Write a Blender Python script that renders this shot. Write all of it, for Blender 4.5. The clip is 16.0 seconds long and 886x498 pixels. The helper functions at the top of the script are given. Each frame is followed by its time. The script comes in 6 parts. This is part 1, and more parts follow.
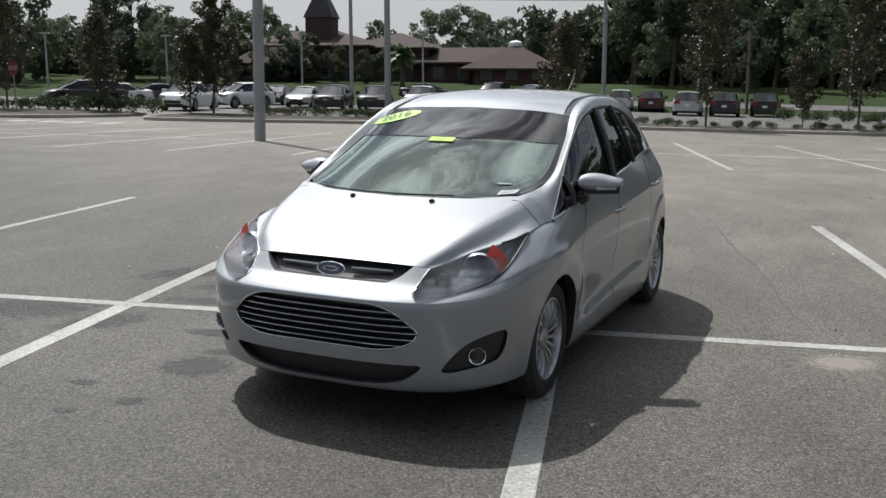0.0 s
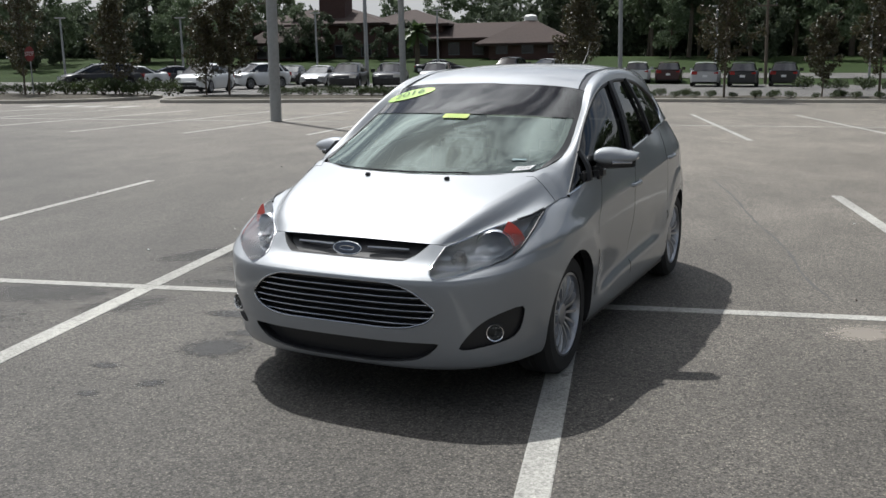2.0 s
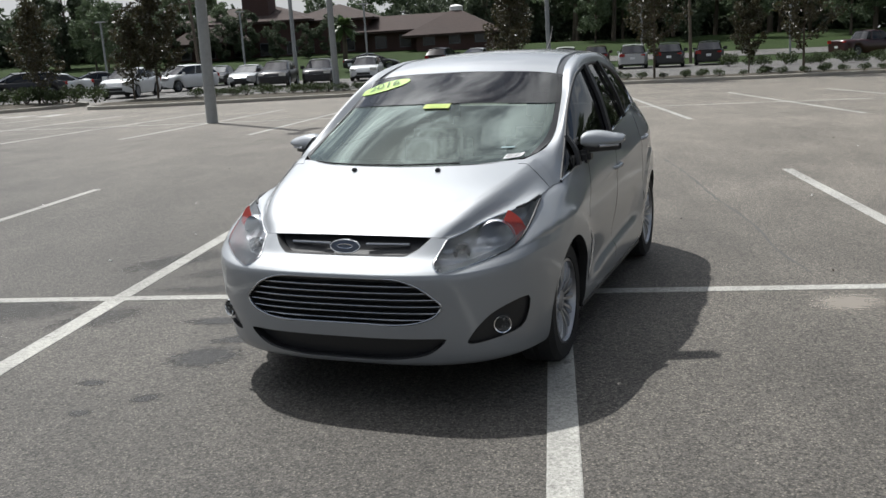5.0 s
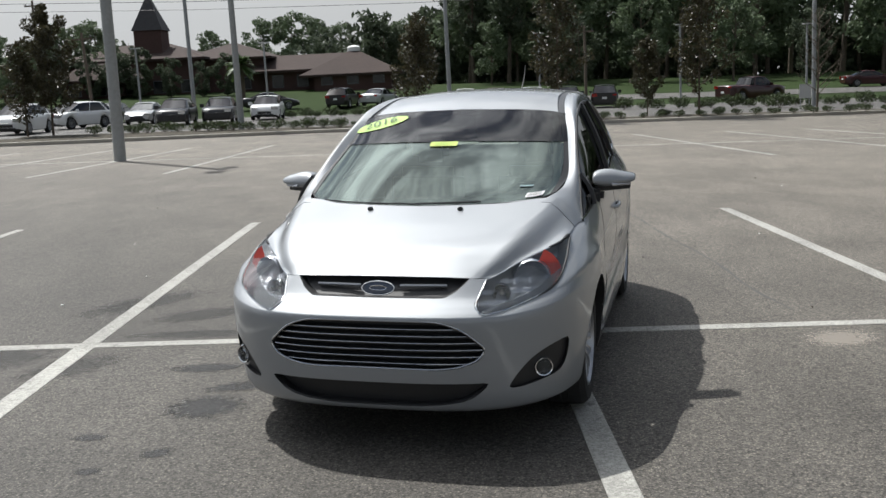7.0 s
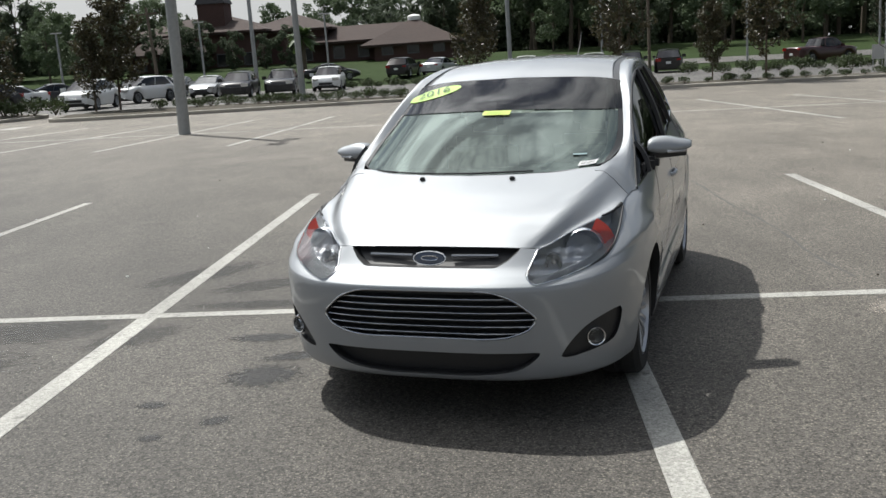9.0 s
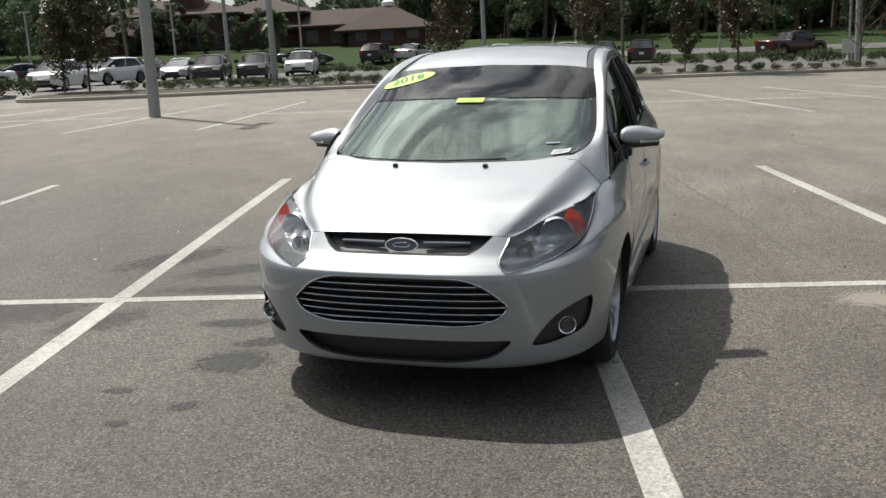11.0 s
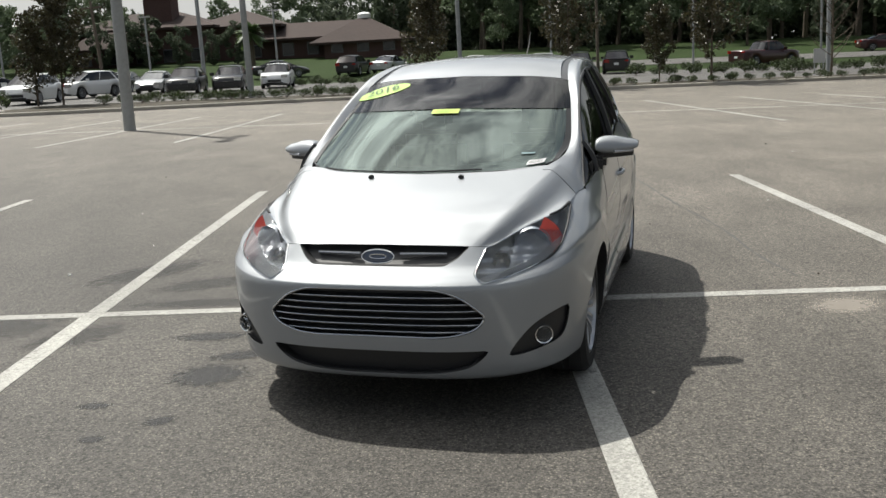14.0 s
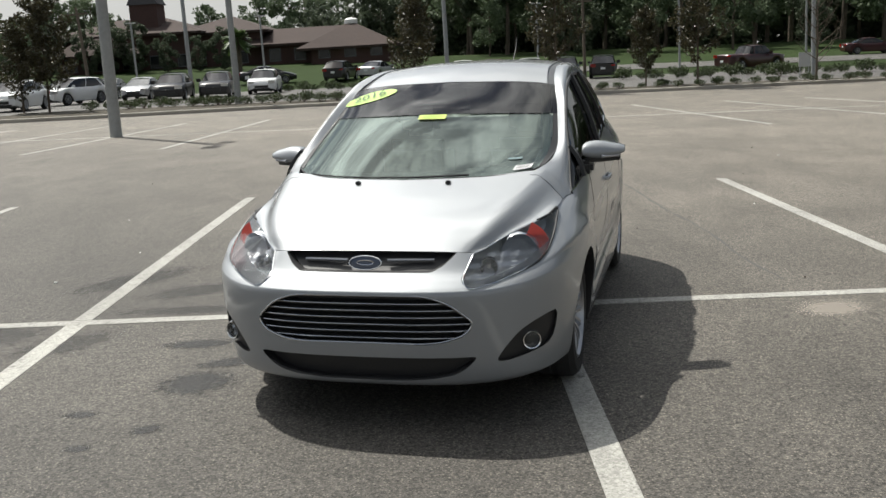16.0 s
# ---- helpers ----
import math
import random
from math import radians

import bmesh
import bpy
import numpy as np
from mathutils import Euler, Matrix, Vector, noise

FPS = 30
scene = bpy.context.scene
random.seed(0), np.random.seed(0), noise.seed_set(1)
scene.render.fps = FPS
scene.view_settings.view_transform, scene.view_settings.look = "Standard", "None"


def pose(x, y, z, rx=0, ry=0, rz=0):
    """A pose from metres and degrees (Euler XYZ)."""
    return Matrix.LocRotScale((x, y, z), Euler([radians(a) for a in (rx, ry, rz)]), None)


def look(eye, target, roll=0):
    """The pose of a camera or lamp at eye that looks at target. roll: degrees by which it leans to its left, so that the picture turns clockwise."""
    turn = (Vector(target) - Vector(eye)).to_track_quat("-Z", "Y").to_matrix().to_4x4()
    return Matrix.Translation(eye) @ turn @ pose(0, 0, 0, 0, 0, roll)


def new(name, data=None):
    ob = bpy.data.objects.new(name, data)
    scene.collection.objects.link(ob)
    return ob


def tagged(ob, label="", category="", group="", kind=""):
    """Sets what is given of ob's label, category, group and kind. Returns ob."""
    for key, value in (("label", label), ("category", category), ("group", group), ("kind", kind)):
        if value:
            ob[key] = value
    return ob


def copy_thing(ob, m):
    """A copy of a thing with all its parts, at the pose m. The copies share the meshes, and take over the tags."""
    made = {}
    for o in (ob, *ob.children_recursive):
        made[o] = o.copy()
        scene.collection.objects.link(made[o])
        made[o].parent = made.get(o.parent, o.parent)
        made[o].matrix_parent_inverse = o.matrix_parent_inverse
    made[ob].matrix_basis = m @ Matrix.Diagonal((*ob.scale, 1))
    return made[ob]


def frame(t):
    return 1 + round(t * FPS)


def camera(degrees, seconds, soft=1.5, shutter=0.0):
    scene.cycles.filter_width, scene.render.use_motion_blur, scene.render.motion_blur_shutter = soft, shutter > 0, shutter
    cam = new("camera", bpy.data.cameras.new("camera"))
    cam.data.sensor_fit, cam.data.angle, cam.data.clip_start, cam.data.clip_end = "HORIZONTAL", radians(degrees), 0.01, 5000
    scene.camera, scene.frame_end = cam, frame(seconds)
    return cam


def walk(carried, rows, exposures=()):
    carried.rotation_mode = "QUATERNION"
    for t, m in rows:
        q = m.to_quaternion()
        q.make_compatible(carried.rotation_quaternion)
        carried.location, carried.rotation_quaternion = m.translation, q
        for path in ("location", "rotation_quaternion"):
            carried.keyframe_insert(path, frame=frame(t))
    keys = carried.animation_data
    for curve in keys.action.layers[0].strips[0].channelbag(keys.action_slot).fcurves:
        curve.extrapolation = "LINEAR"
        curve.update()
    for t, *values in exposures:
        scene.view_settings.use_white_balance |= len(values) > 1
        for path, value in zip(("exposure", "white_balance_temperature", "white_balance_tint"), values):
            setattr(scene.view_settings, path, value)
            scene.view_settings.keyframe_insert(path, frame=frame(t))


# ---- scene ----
cam = camera(49.0, 16.0)
PATH = [
    (0, (2.384, -3.925, 1.658), (1.584, -2.123, 1.321), 1.2),
    (0.5, (2.39, -3.927, 1.653), (1.593, -2.126, 1.304), 1.4),
    (1, (2.391, -3.917, 1.651), (1.606, -2.111, 1.298), 1.2),
    (1.5, (2.392, -3.911, 1.658), (1.607, -2.106, 1.304), 0.6),
    (2, (2.395, -3.916, 1.661), (1.564, -2.138, 1.277), -0.1),
    (2.5, (2.388, -3.901, 1.653), (1.542, -2.14, 1.224), -0.2),
    (3, (2.386, -3.89, 1.65), (1.574, -2.115, 1.212), -0.2),
    (5.5, (1.919, -3.959, 1.652), (1.26, -2.109, 1.275), -3.5),
    (6, (1.737, -3.916, 1.663), (1.179, -2.024, 1.328), -3.1),
    (6.5, (1.524, -3.972, 1.659), (1.033, -2.06, 1.341), -2.1),
    (7, (1.396, -4.016, 1.653), (0.894, -2.108, 1.323), -1.8),
    (7.5, (1.416, -4.011, 1.651), (0.882, -2.123, 1.263), -1.6),
    (8, (1.438, -4.026, 1.663), (0.867, -2.152, 1.26), -2.5),
    (8.5, (1.447, -4.014, 1.659), (0.82, -2.154, 1.274), -3.0),
    (11, (1.44, -3.992, 1.652), (0.872, -2.12, 1.237), -1.9),
    (11.5, (1.441, -3.993, 1.651), (0.898, -2.114, 1.233), -1.7),
    (12, (1.441, -3.988, 1.65), (0.906, -2.106, 1.235), -1.5),
    (12.5, (1.441, -3.987, 1.649), (0.902, -2.105, 1.237), -1.6),
    (13, (1.446, -3.99, 1.649), (0.902, -2.109, 1.242), -1.8),
    (13.5, (1.446, -3.987, 1.648), (0.912, -2.101, 1.249), -2.0),
    (14, (1.448, -3.993, 1.651), (0.923, -2.104, 1.257), -2.2),
    (14.5, (1.449, -3.987, 1.651), (0.936, -2.094, 1.259), -2.5),
    (15, (1.452, -3.987, 1.651), (0.955, -2.089, 1.261), -2.6),
    (15.5, (1.454, -3.985, 1.655), (0.956, -2.087, 1.267), -2.5),
    (16, (1.451, -3.986, 1.654), (0.949, -2.089, 1.269), -2.4),
]
walk(cam, [(t, look(eye, target, roll)) for t, eye, target, roll in PATH], ((0, -0.07, 6100, 10), (8.5, 0.07, 6180, 9), (11, 0.13, 6420, 8), (16, 0.11, 6420, 8)))

# ---- world, sun ----
SUN_WAY = Vector((0.561, -0.396, -1.10)).normalized()      # the way the light travels
world = bpy.data.worlds.new("sky")
scene.world = world
world.use_nodes = True
wn, wl = world.node_tree.nodes, world.node_tree.links
wn.clear()


def link(tree, a, b):
    tree.links.new(a, b)


w_out = wn.new("ShaderNodeOutputWorld")
w_bg = wn.new("ShaderNodeBackground")
w_bg.inputs["Strength"].default_value = 0.059
sky = wn.new("ShaderNodeTexSky")
sky.sky_type = "NISHITA"
sky.sun_disc = False
sky.sun_elevation = math.asin(-SUN_WAY.z)
sky.sun_rotation = math.atan2(-SUN_WAY.x, -SUN_WAY.y)
sky.air_density, sky.dust_density, sky.ozone_density = 1.2, 2.5, 1.0
w_tc = wn.new("ShaderNodeTexCoord")
w_sep = wn.new("ShaderNodeSeparateXYZ")
w_max = wn.new("ShaderNodeMath")
w_max.operation = "MAXIMUM"
w_max.inputs[1].default_value = 0.06
w_add = wn.new("ShaderNodeMath")
w_add.operation = "ADD"
w_add.inputs[1].default_value = 0.12
w_div = wn.new("ShaderNodeVectorMath")
w_div.operation = "DIVIDE"
w_comb = wn.new("ShaderNodeCombineXYZ")
w_noise = wn.new("ShaderNodeTexNoise")
w_noise.inputs["Scale"].default_value = 6.5
w_noise.inputs["Detail"].default_value = 10.0
w_noise.inputs["Roughness"].default_value = 0.64
w_noise.inputs["Distortion"].default_value = 0.2
w_ramp = wn.new("ShaderNodeValToRGB")
w_ramp.color_ramp.elements[0].position = 0.43
w_ramp.color_ramp.elements[1].position = 0.62
w_mix = wn.new("ShaderNodeMixRGB")
w_cloud = wn.new("ShaderNodeRGB")
w_cloud.outputs[0].default_value = (9.5, 9.4, 9.1, 1)
wl.new(w_tc.outputs["Generated"], w_sep.inputs[0])
wl.new(w_sep.outputs["Z"], w_max.inputs[0])
wl.new(w_max.outputs[0], w_add.inputs[0])
for k in range(3):
    wl.new(w_add.outputs[0], w_comb.inputs[k])
wl.new(w_tc.outputs["Generated"], w_div.inputs[0])
wl.new(w_comb.outputs[0], w_div.inputs[1])
w_map = wn.new("ShaderNodeMapping")
w_map.inputs["Rotation"].default_value = (0, 0, radians(6))
w_map.inputs["Scale"].default_value = (0.42, 0.9, 1.0)
wl.new(w_div.outputs[0], w_map.inputs["Vector"])
wl.new(w_map.outputs[0], w_noise.inputs["Vector"])
wl.new(w_noise.outputs["Fac"], w_ramp.inputs["Fac"])
# bright haze along the horizon
w_haze = wn.new("ShaderNodeMapRange")
w_haze.inputs["From Min"].default_value, w_haze.inputs["From Max"].default_value = 0.10, 0.26
w_haze.inputs["To Min"].default_value, w_haze.inputs["To Max"].default_value = 0.95, 0.0
w_cover = wn.new("ShaderNodeMath")
w_cover.operation = "MAXIMUM"
wl.new(w_sep.outputs["Z"], w_haze.inputs["Value"])
wl.new(w_haze.outputs[0], w_cover.inputs[0])
wl.new(w_ramp.outputs["Color"], w_cover.inputs[1])
wl.new(w_cover.outputs[0], w_mix.inputs["Fac"])
wl.new(sky.outputs["Color"], w_mix.inputs["Color1"])
# thin cloud glows towards the sun
w_dot = wn.new("ShaderNodeVectorMath")
w_dot.operation = "DOT_PRODUCT"
w_dot.inputs[1].default_value = -SUN_WAY
w_pos = wn.new("ShaderNodeMath")
w_pos.operation = "MAXIMUM"
w_pos.inputs[1].default_value = 0.0
w_pow = wn.new("ShaderNodeMath")
w_pow.operation = "POWER"
w_pow.inputs[1].default_value = 7.0
w_glow = wn.new("ShaderNodeMath")
w_glow.operation = "MULTIPLY_ADD"
w_glow.inputs[1].default_value = 7.0
w_glow.inputs[2].default_value = 1.0
w_mul = wn.new("ShaderNodeVectorMath")
w_mul.operation = "MULTIPLY"
wl.new(w_tc.outputs["Generated"], w_dot.inputs[0])
wl.new(w_dot.outputs["Value"], w_pos.inputs[0])
wl.new(w_pos.outputs[0], w_pow.inputs[0])
wl.new(w_pow.outputs[0], w_glow.inputs[0])
wl.new(w_glow.outputs[0], w_mul.inputs[0])
wl.new(w_cloud.outputs[0], w_mul.inputs[1])
wl.new(w_mul.outputs[0], w_mix.inputs["Color2"])
wl.new(w_mix.outputs["Color"], w_bg.inputs["Color"])
wl.new(w_bg.outputs[0], w_out.inputs["Surface"])

sun = new("sun", bpy.data.lights.new("sun", "SUN"))
sun.data.energy, sun.data.angle, sun.data.color = 4.9, radians(0.6), (1.0, 0.955, 0.88)
sun.matrix_world = look((0, 0, 30), Vector((0, 0, 30)) + SUN_WAY)


# ---- materials ----
def mat(name, colour, rough=0.6, metal=0.0, vary=0.12, grain=30.0, stain=2.0, bump=0.0, coat=0.0, spec=0.5, dist=0.01, island=0.0, random_ob=0.0, coat_rough=0.03):
    """A principled surface with variation at two scales and fine relief."""
    m = bpy.data.materials.new(name)
    m.use_nodes = True
    nt = m.node_tree
    b = nt.nodes["Principled BSDF"]
    b.inputs["Roughness"].default_value = rough
    b.inputs["Metallic"].default_value = metal
    b.inputs["Specular IOR Level"].default_value = spec
    b.inputs["Coat Weight"].default_value = coat
    b.inputs["Coat Roughness"].default_value = coat_rough
    tc = nt.nodes.new("ShaderNodeTexCoord")
    n1 = nt.nodes.new("ShaderNodeTexNoise")
    n1.inputs["Scale"].default_value, n1.inputs["Detail"].default_value = grain, 4
    n2 = nt.nodes.new("ShaderNodeTexNoise")
    n2.inputs["Scale"].default_value, n2.inputs["Detail"].default_value = stain, 5
    add = nt.nodes.new("ShaderNodeMath")
    add.operation = "ADD"
    nt.links.new(tc.outputs["Object"], n1.inputs["Vector"])
    nt.links.new(tc.outputs["Object"], n2.inputs["Vector"])
    nt.links.new(n1.outputs["Fac"], add.inputs[0])
    nt.links.new(n2.outputs["Fac"], add.inputs[1])
    last = add.outputs[0]
    if island or random_ob:
        geo = nt.nodes.new("ShaderNodeNewGeometry" if island else "ShaderNodeObjectInfo")
        more = nt.nodes.new("ShaderNodeMath")
        more.operation = "MULTIPLY_ADD"
        more.inputs[1].default_value = island or random_ob
        nt.links.new(geo.outputs["Random Per Island" if island else "Random"], more.inputs[0])
        nt.links.new(last, more.inputs[2])
        last = more.outputs[0]
    r = nt.nodes.new("ShaderNodeMapRange")
    extra = island or random_ob
    r.inputs["From Min"].default_value, r.inputs["From Max"].default_value = 0.6, 1.4 + extra
    r.inputs["To Min"].default_value, r.inputs["To Max"].default_value = 1 - vary, 1 + vary
    nt.links.new(last, r.inputs["Value"])
    mul = nt.nodes.new("ShaderNodeVectorMath")
    mul.operation = "MULTIPLY"
    mul.inputs[1].default_value = colour
    nt.links.new(r.outputs[0], mul.inputs[0])
    nt.links.new(mul.outputs[0], b.inputs["Base Color"])
    if bump:
        bp = nt.nodes.new("ShaderNodeBump")
        bp.inputs["Strength"].default_value, bp.inputs["Distance"].default_value = bump, dist
        nt.links.new(n1.outputs["Fac"], bp.inputs["Height"])
        nt.links.new(bp.outputs[0], b.inputs["Normal"])
    return m


def glass(name, tint, ior=1.5, gloss=(1, 1, 1), haze=0.0):
    """A thin pane: tinted see-through with a mirror gloss by Fresnel."""
    m = bpy.data.materials.new(name)
    m.use_nodes = True
    nt = m.node_tree
    nt.nodes.clear()
    out = nt.nodes.new("ShaderNodeOutputMaterial")
    mix = nt.nodes.new("ShaderNodeMixShader")
    tr = nt.nodes.new("ShaderNodeBsdfTransparent")
    gl = nt.nodes.new("ShaderNodeBsdfGlossy")
    fr = nt.nodes.new("ShaderNodeFresnel")
    tr.inputs["Color"].default_value = (*tint, 1)
    gl.inputs["Color"].default_value = (*gloss, 1)
    gl.inputs["Roughness"].default_value = 0.0
    fr.inputs["IOR"].default_value = ior
    nt.links.new(fr.outputs[0], mix.inputs[0])
    inner = tr.outputs[0]
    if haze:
        # a pale greenish diffuse veil, painted in as sunlit haze on the pane
        veil = nt.nodes.new("ShaderNodeBsdfDiffuse")
        veil.inputs["Color"].default_value = (0.62, 0.72, 0.66, 1)
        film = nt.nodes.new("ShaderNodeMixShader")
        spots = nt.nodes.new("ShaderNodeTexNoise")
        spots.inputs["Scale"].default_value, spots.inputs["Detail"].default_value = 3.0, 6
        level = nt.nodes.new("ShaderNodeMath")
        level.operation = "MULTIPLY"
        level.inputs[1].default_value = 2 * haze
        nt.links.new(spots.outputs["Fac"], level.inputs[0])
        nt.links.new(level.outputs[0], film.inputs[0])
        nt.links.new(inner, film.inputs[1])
        nt.links.new(veil.outputs[0], film.inputs[2])
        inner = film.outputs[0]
    nt.links.new(inner, mix.inputs[1])
    nt.links.new(gl.outputs[0], mix.inputs[2])
    nt.links.new(mix.outputs[0], out.inputs[0])
    return m


def asphalt(name, colour, graded=False, pebble=0.74):
    m = mat(name, colour, rough=0.74, vary=0.34, grain=38, stain=0.35, bump=0.8, dist=0.008, spec=0.38)
    nt = m.node_tree
    b = nt.nodes["Principled BSDF"]
    src = b.inputs["Base Color"].links[0].from_socket
    tc = nt.nodes["Texture Coordinate"]
    vor = nt.nodes.new("ShaderNodeTexVoronoi")
    vor.inputs["Scale"].default_value = 84
    vor.inputs["Randomness"].default_value = 1.0
    ramp = nt.nodes.new("ShaderNodeValToRGB")
    ramp.color_ramp.elements[0].color = (1.75, 1.70, 1.60, 1)
    ramp.color_ramp.elements[0].position = 0.12
    ramp.color_ramp.elements[1].color = (0.72, 0.72, 0.72, 1)
    ramp.color_ramp.elements[1].position = 0.42
    streak = nt.nodes.new("ShaderNodeTexNoise")
    streak.inputs["Scale"].default_value, streak.inputs["Detail"].default_value, streak.inputs["Roughness"].default_value = 1.7, 10, 0.66
    stretch = nt.nodes.new("ShaderNodeMapping")
    stretch.inputs["Scale"].default_value = (1.0, 0.45, 1)
    wear = nt.nodes.new("ShaderNodeMapRange")
    wear.inputs["From Min"].default_value, wear.inputs["From Max"].default_value = 0.3, 0.7
    wear.inputs["To Min"].default_value, wear.inputs["To Max"].default_value = 0.78, 1.20
    m1 = nt.nodes.new("ShaderNodeVectorMath")
    m1.operation = "MULTIPLY"
    m2 = nt.nodes.new("ShaderNodeVectorMath")
    m2.operation = "MULTIPLY"
    nt.links.new(tc.outputs["Object"], vor.inputs["Vector"])
    nt.links.new(vor.outputs["Distance"], ramp.inputs["Fac"])
    nt.links.new(tc.outputs["Object"], stretch.inputs["Vector"])
    nt.links.new(stretch.outputs[0], streak.inputs["Vector"])
    nt.links.new(streak.outputs["Fac"], wear.inputs["Value"])
    # each pebble of the aggregate has its own tone
    tone = nt.nodes.new("ShaderNodeSeparateColor")
    coarse = nt.nodes.new("ShaderNodeTexVoronoi")
    coarse.inputs["Scale"].default_value = 150
    tones = nt.nodes.new("ShaderNodeSeparateColor")
    both_tones = nt.nodes.new("ShaderNodeMath")
    both_tones.operation = "ADD"
    level = nt.nodes.new("ShaderNodeMapRange")
    level.inputs["From Min"].default_value, level.inputs["From Max"].default_value = 0.2, 1.8
    level.inputs["To Min"].default_value, level.inputs["To Max"].default_value = 1 - pebble, 1 + pebble
    dotted = nt.nodes.new("ShaderNodeVectorMath")
    dotted.operation = "MULTIPLY"
    nt.links.new(tc.outputs["Object"], coarse.inputs["Vector"])
    nt.links.new(vor.outputs["Color"], tone.inputs[0])
    nt.links.new(coarse.outputs["Color"], tones.inputs[0])
    nt.links.new(tone.outputs[0], both_tones.inputs[0])
    nt.links.new(tones.outputs[0], both_tones.inputs[1])
    nt.links.new(both_tones.outputs[0], level.inputs["Value"])
    nt.links.new(src, dotted.inputs[0])
    nt.links.new(level.outputs[0], dotted.inputs[1])
    nt.links.new(dotted.outputs[0], m1.inputs[0])
    nt.links.new(ramp.outputs["Color"], m1.inputs[1])
    nt.links.new(m1.outputs[0], m2.inputs[0])
    nt.links.new(wear.outputs[0], m2.inputs[1])
    nt.links.new(m2.outputs[0], b.inputs["Base Color"])
    if graded:
        # base tone grades from dark near left to pale far right, broken by noise
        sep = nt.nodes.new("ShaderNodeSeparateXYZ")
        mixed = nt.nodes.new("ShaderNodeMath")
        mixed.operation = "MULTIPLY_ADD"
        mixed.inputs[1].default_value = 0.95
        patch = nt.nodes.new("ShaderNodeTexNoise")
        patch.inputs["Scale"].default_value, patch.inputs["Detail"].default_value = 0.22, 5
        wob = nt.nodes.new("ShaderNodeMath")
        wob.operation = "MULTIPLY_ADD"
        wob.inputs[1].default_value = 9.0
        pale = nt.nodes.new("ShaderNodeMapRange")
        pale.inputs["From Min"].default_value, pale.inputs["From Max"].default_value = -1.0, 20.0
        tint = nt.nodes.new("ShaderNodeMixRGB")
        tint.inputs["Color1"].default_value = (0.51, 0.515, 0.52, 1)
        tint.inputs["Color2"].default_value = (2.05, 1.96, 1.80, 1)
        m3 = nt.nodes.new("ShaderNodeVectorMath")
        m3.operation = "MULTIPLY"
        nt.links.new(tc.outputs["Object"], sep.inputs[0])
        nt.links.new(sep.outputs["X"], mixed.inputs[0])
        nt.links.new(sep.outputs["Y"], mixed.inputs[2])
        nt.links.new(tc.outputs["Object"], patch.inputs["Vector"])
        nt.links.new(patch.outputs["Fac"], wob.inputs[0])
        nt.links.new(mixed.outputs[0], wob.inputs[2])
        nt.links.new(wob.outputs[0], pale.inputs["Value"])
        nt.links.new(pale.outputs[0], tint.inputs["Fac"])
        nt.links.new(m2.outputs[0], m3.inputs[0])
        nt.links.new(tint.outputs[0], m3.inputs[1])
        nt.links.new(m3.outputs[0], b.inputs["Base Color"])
    return m


def leaf(name, colour, rough=0.6, glow=0.28, **more):
    """Leaves: a surface that also lets some light through."""
    m = mat(name, colour, rough, **more)
    nt = m.node_tree
    b = nt.nodes["Principled BSDF"]
    thin = nt.nodes.new("ShaderNodeBsdfTranslucent")
    mix = nt.nodes.new("ShaderNodeMixShader")
    mix.inputs[0].default_value = glow
    nt.links.new(b.inputs["Base Color"].links[0].from_socket, thin.inputs["Color"])
    nt.links.new(b.outputs[0], mix.inputs[1])
    nt.links.new(thin.outputs[0], mix.inputs[2])
    nt.links.new(mix.outputs[0], nt.nodes["Material Output"].inputs[0])
    return m


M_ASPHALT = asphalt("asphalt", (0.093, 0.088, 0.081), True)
M_ASPHALT_FAR = asphalt("pale_asphalt", (0.115, 0.111, 0.104))
M_LINE = asphalt("road_paint", (0.30, 0.295, 0.275), pebble=0.25)
for node in M_LINE.node_tree.nodes:
    if node.type == "VALTORGB":
        node.color_ramp.elements[0].color = (0.45, 0.44, 0.42, 1)
        node.color_ramp.elements[0].position = 0.10
        node.color_ramp.elements[1].color = (1.12, 1.12, 1.1, 1)
        node.color_ramp.elements[1].position = 0.30
# paint worn through to the asphalt in flecks
wear_tree = M_LINE.node_tree
wear_base = wear_tree.nodes["Principled BSDF"].inputs["Base Color"]
worn_noise = wear_tree.nodes.new("ShaderNodeTexNoise")
worn_noise.inputs["Scale"].default_value, worn_noise.inputs["Detail"].default_value, worn_noise.inputs["Roughness"].default_value = 7.0, 9, 0.75
worn_step = wear_tree.nodes.new("ShaderNodeMapRange")
worn_step.inputs["From Min"].default_value, worn_step.inputs["From Max"].default_value = 0.56, 0.68
worn_step.inputs["To Max"].default_value = 0.85
worn_mix = wear_tree.nodes.new("ShaderNodeMixRGB")
worn_mix.inputs["Color2"].default_value = (0.085, 0.082, 0.076, 1)
wear_tree.links.new(wear_tree.nodes["Texture Coordinate"].outputs["Object"], worn_noise.inputs["Vector"])
wear_tree.links.new(worn_noise.outputs["Fac"], worn_step.inputs["Value"])
wear_tree.links.new(worn_step.outputs[0], worn_mix.inputs["Fac"])
wear_tree.links.new(wear_base.links[0].from_socket, worn_mix.inputs["Color1"])
wear_tree.links.new(worn_mix.outputs[0], wear_base)
M_KERB = mat("concrete", (0.36, 0.34, 0.30), 0.9, vary=0.22, grain=25, stain=1.2, bump=0.3)
M_MULCH = mat("mulch", (0.052, 0.044, 0.029), 0.95, vary=0.6, grain=14, stain=1.2, bump=0.9, dist=0.05)
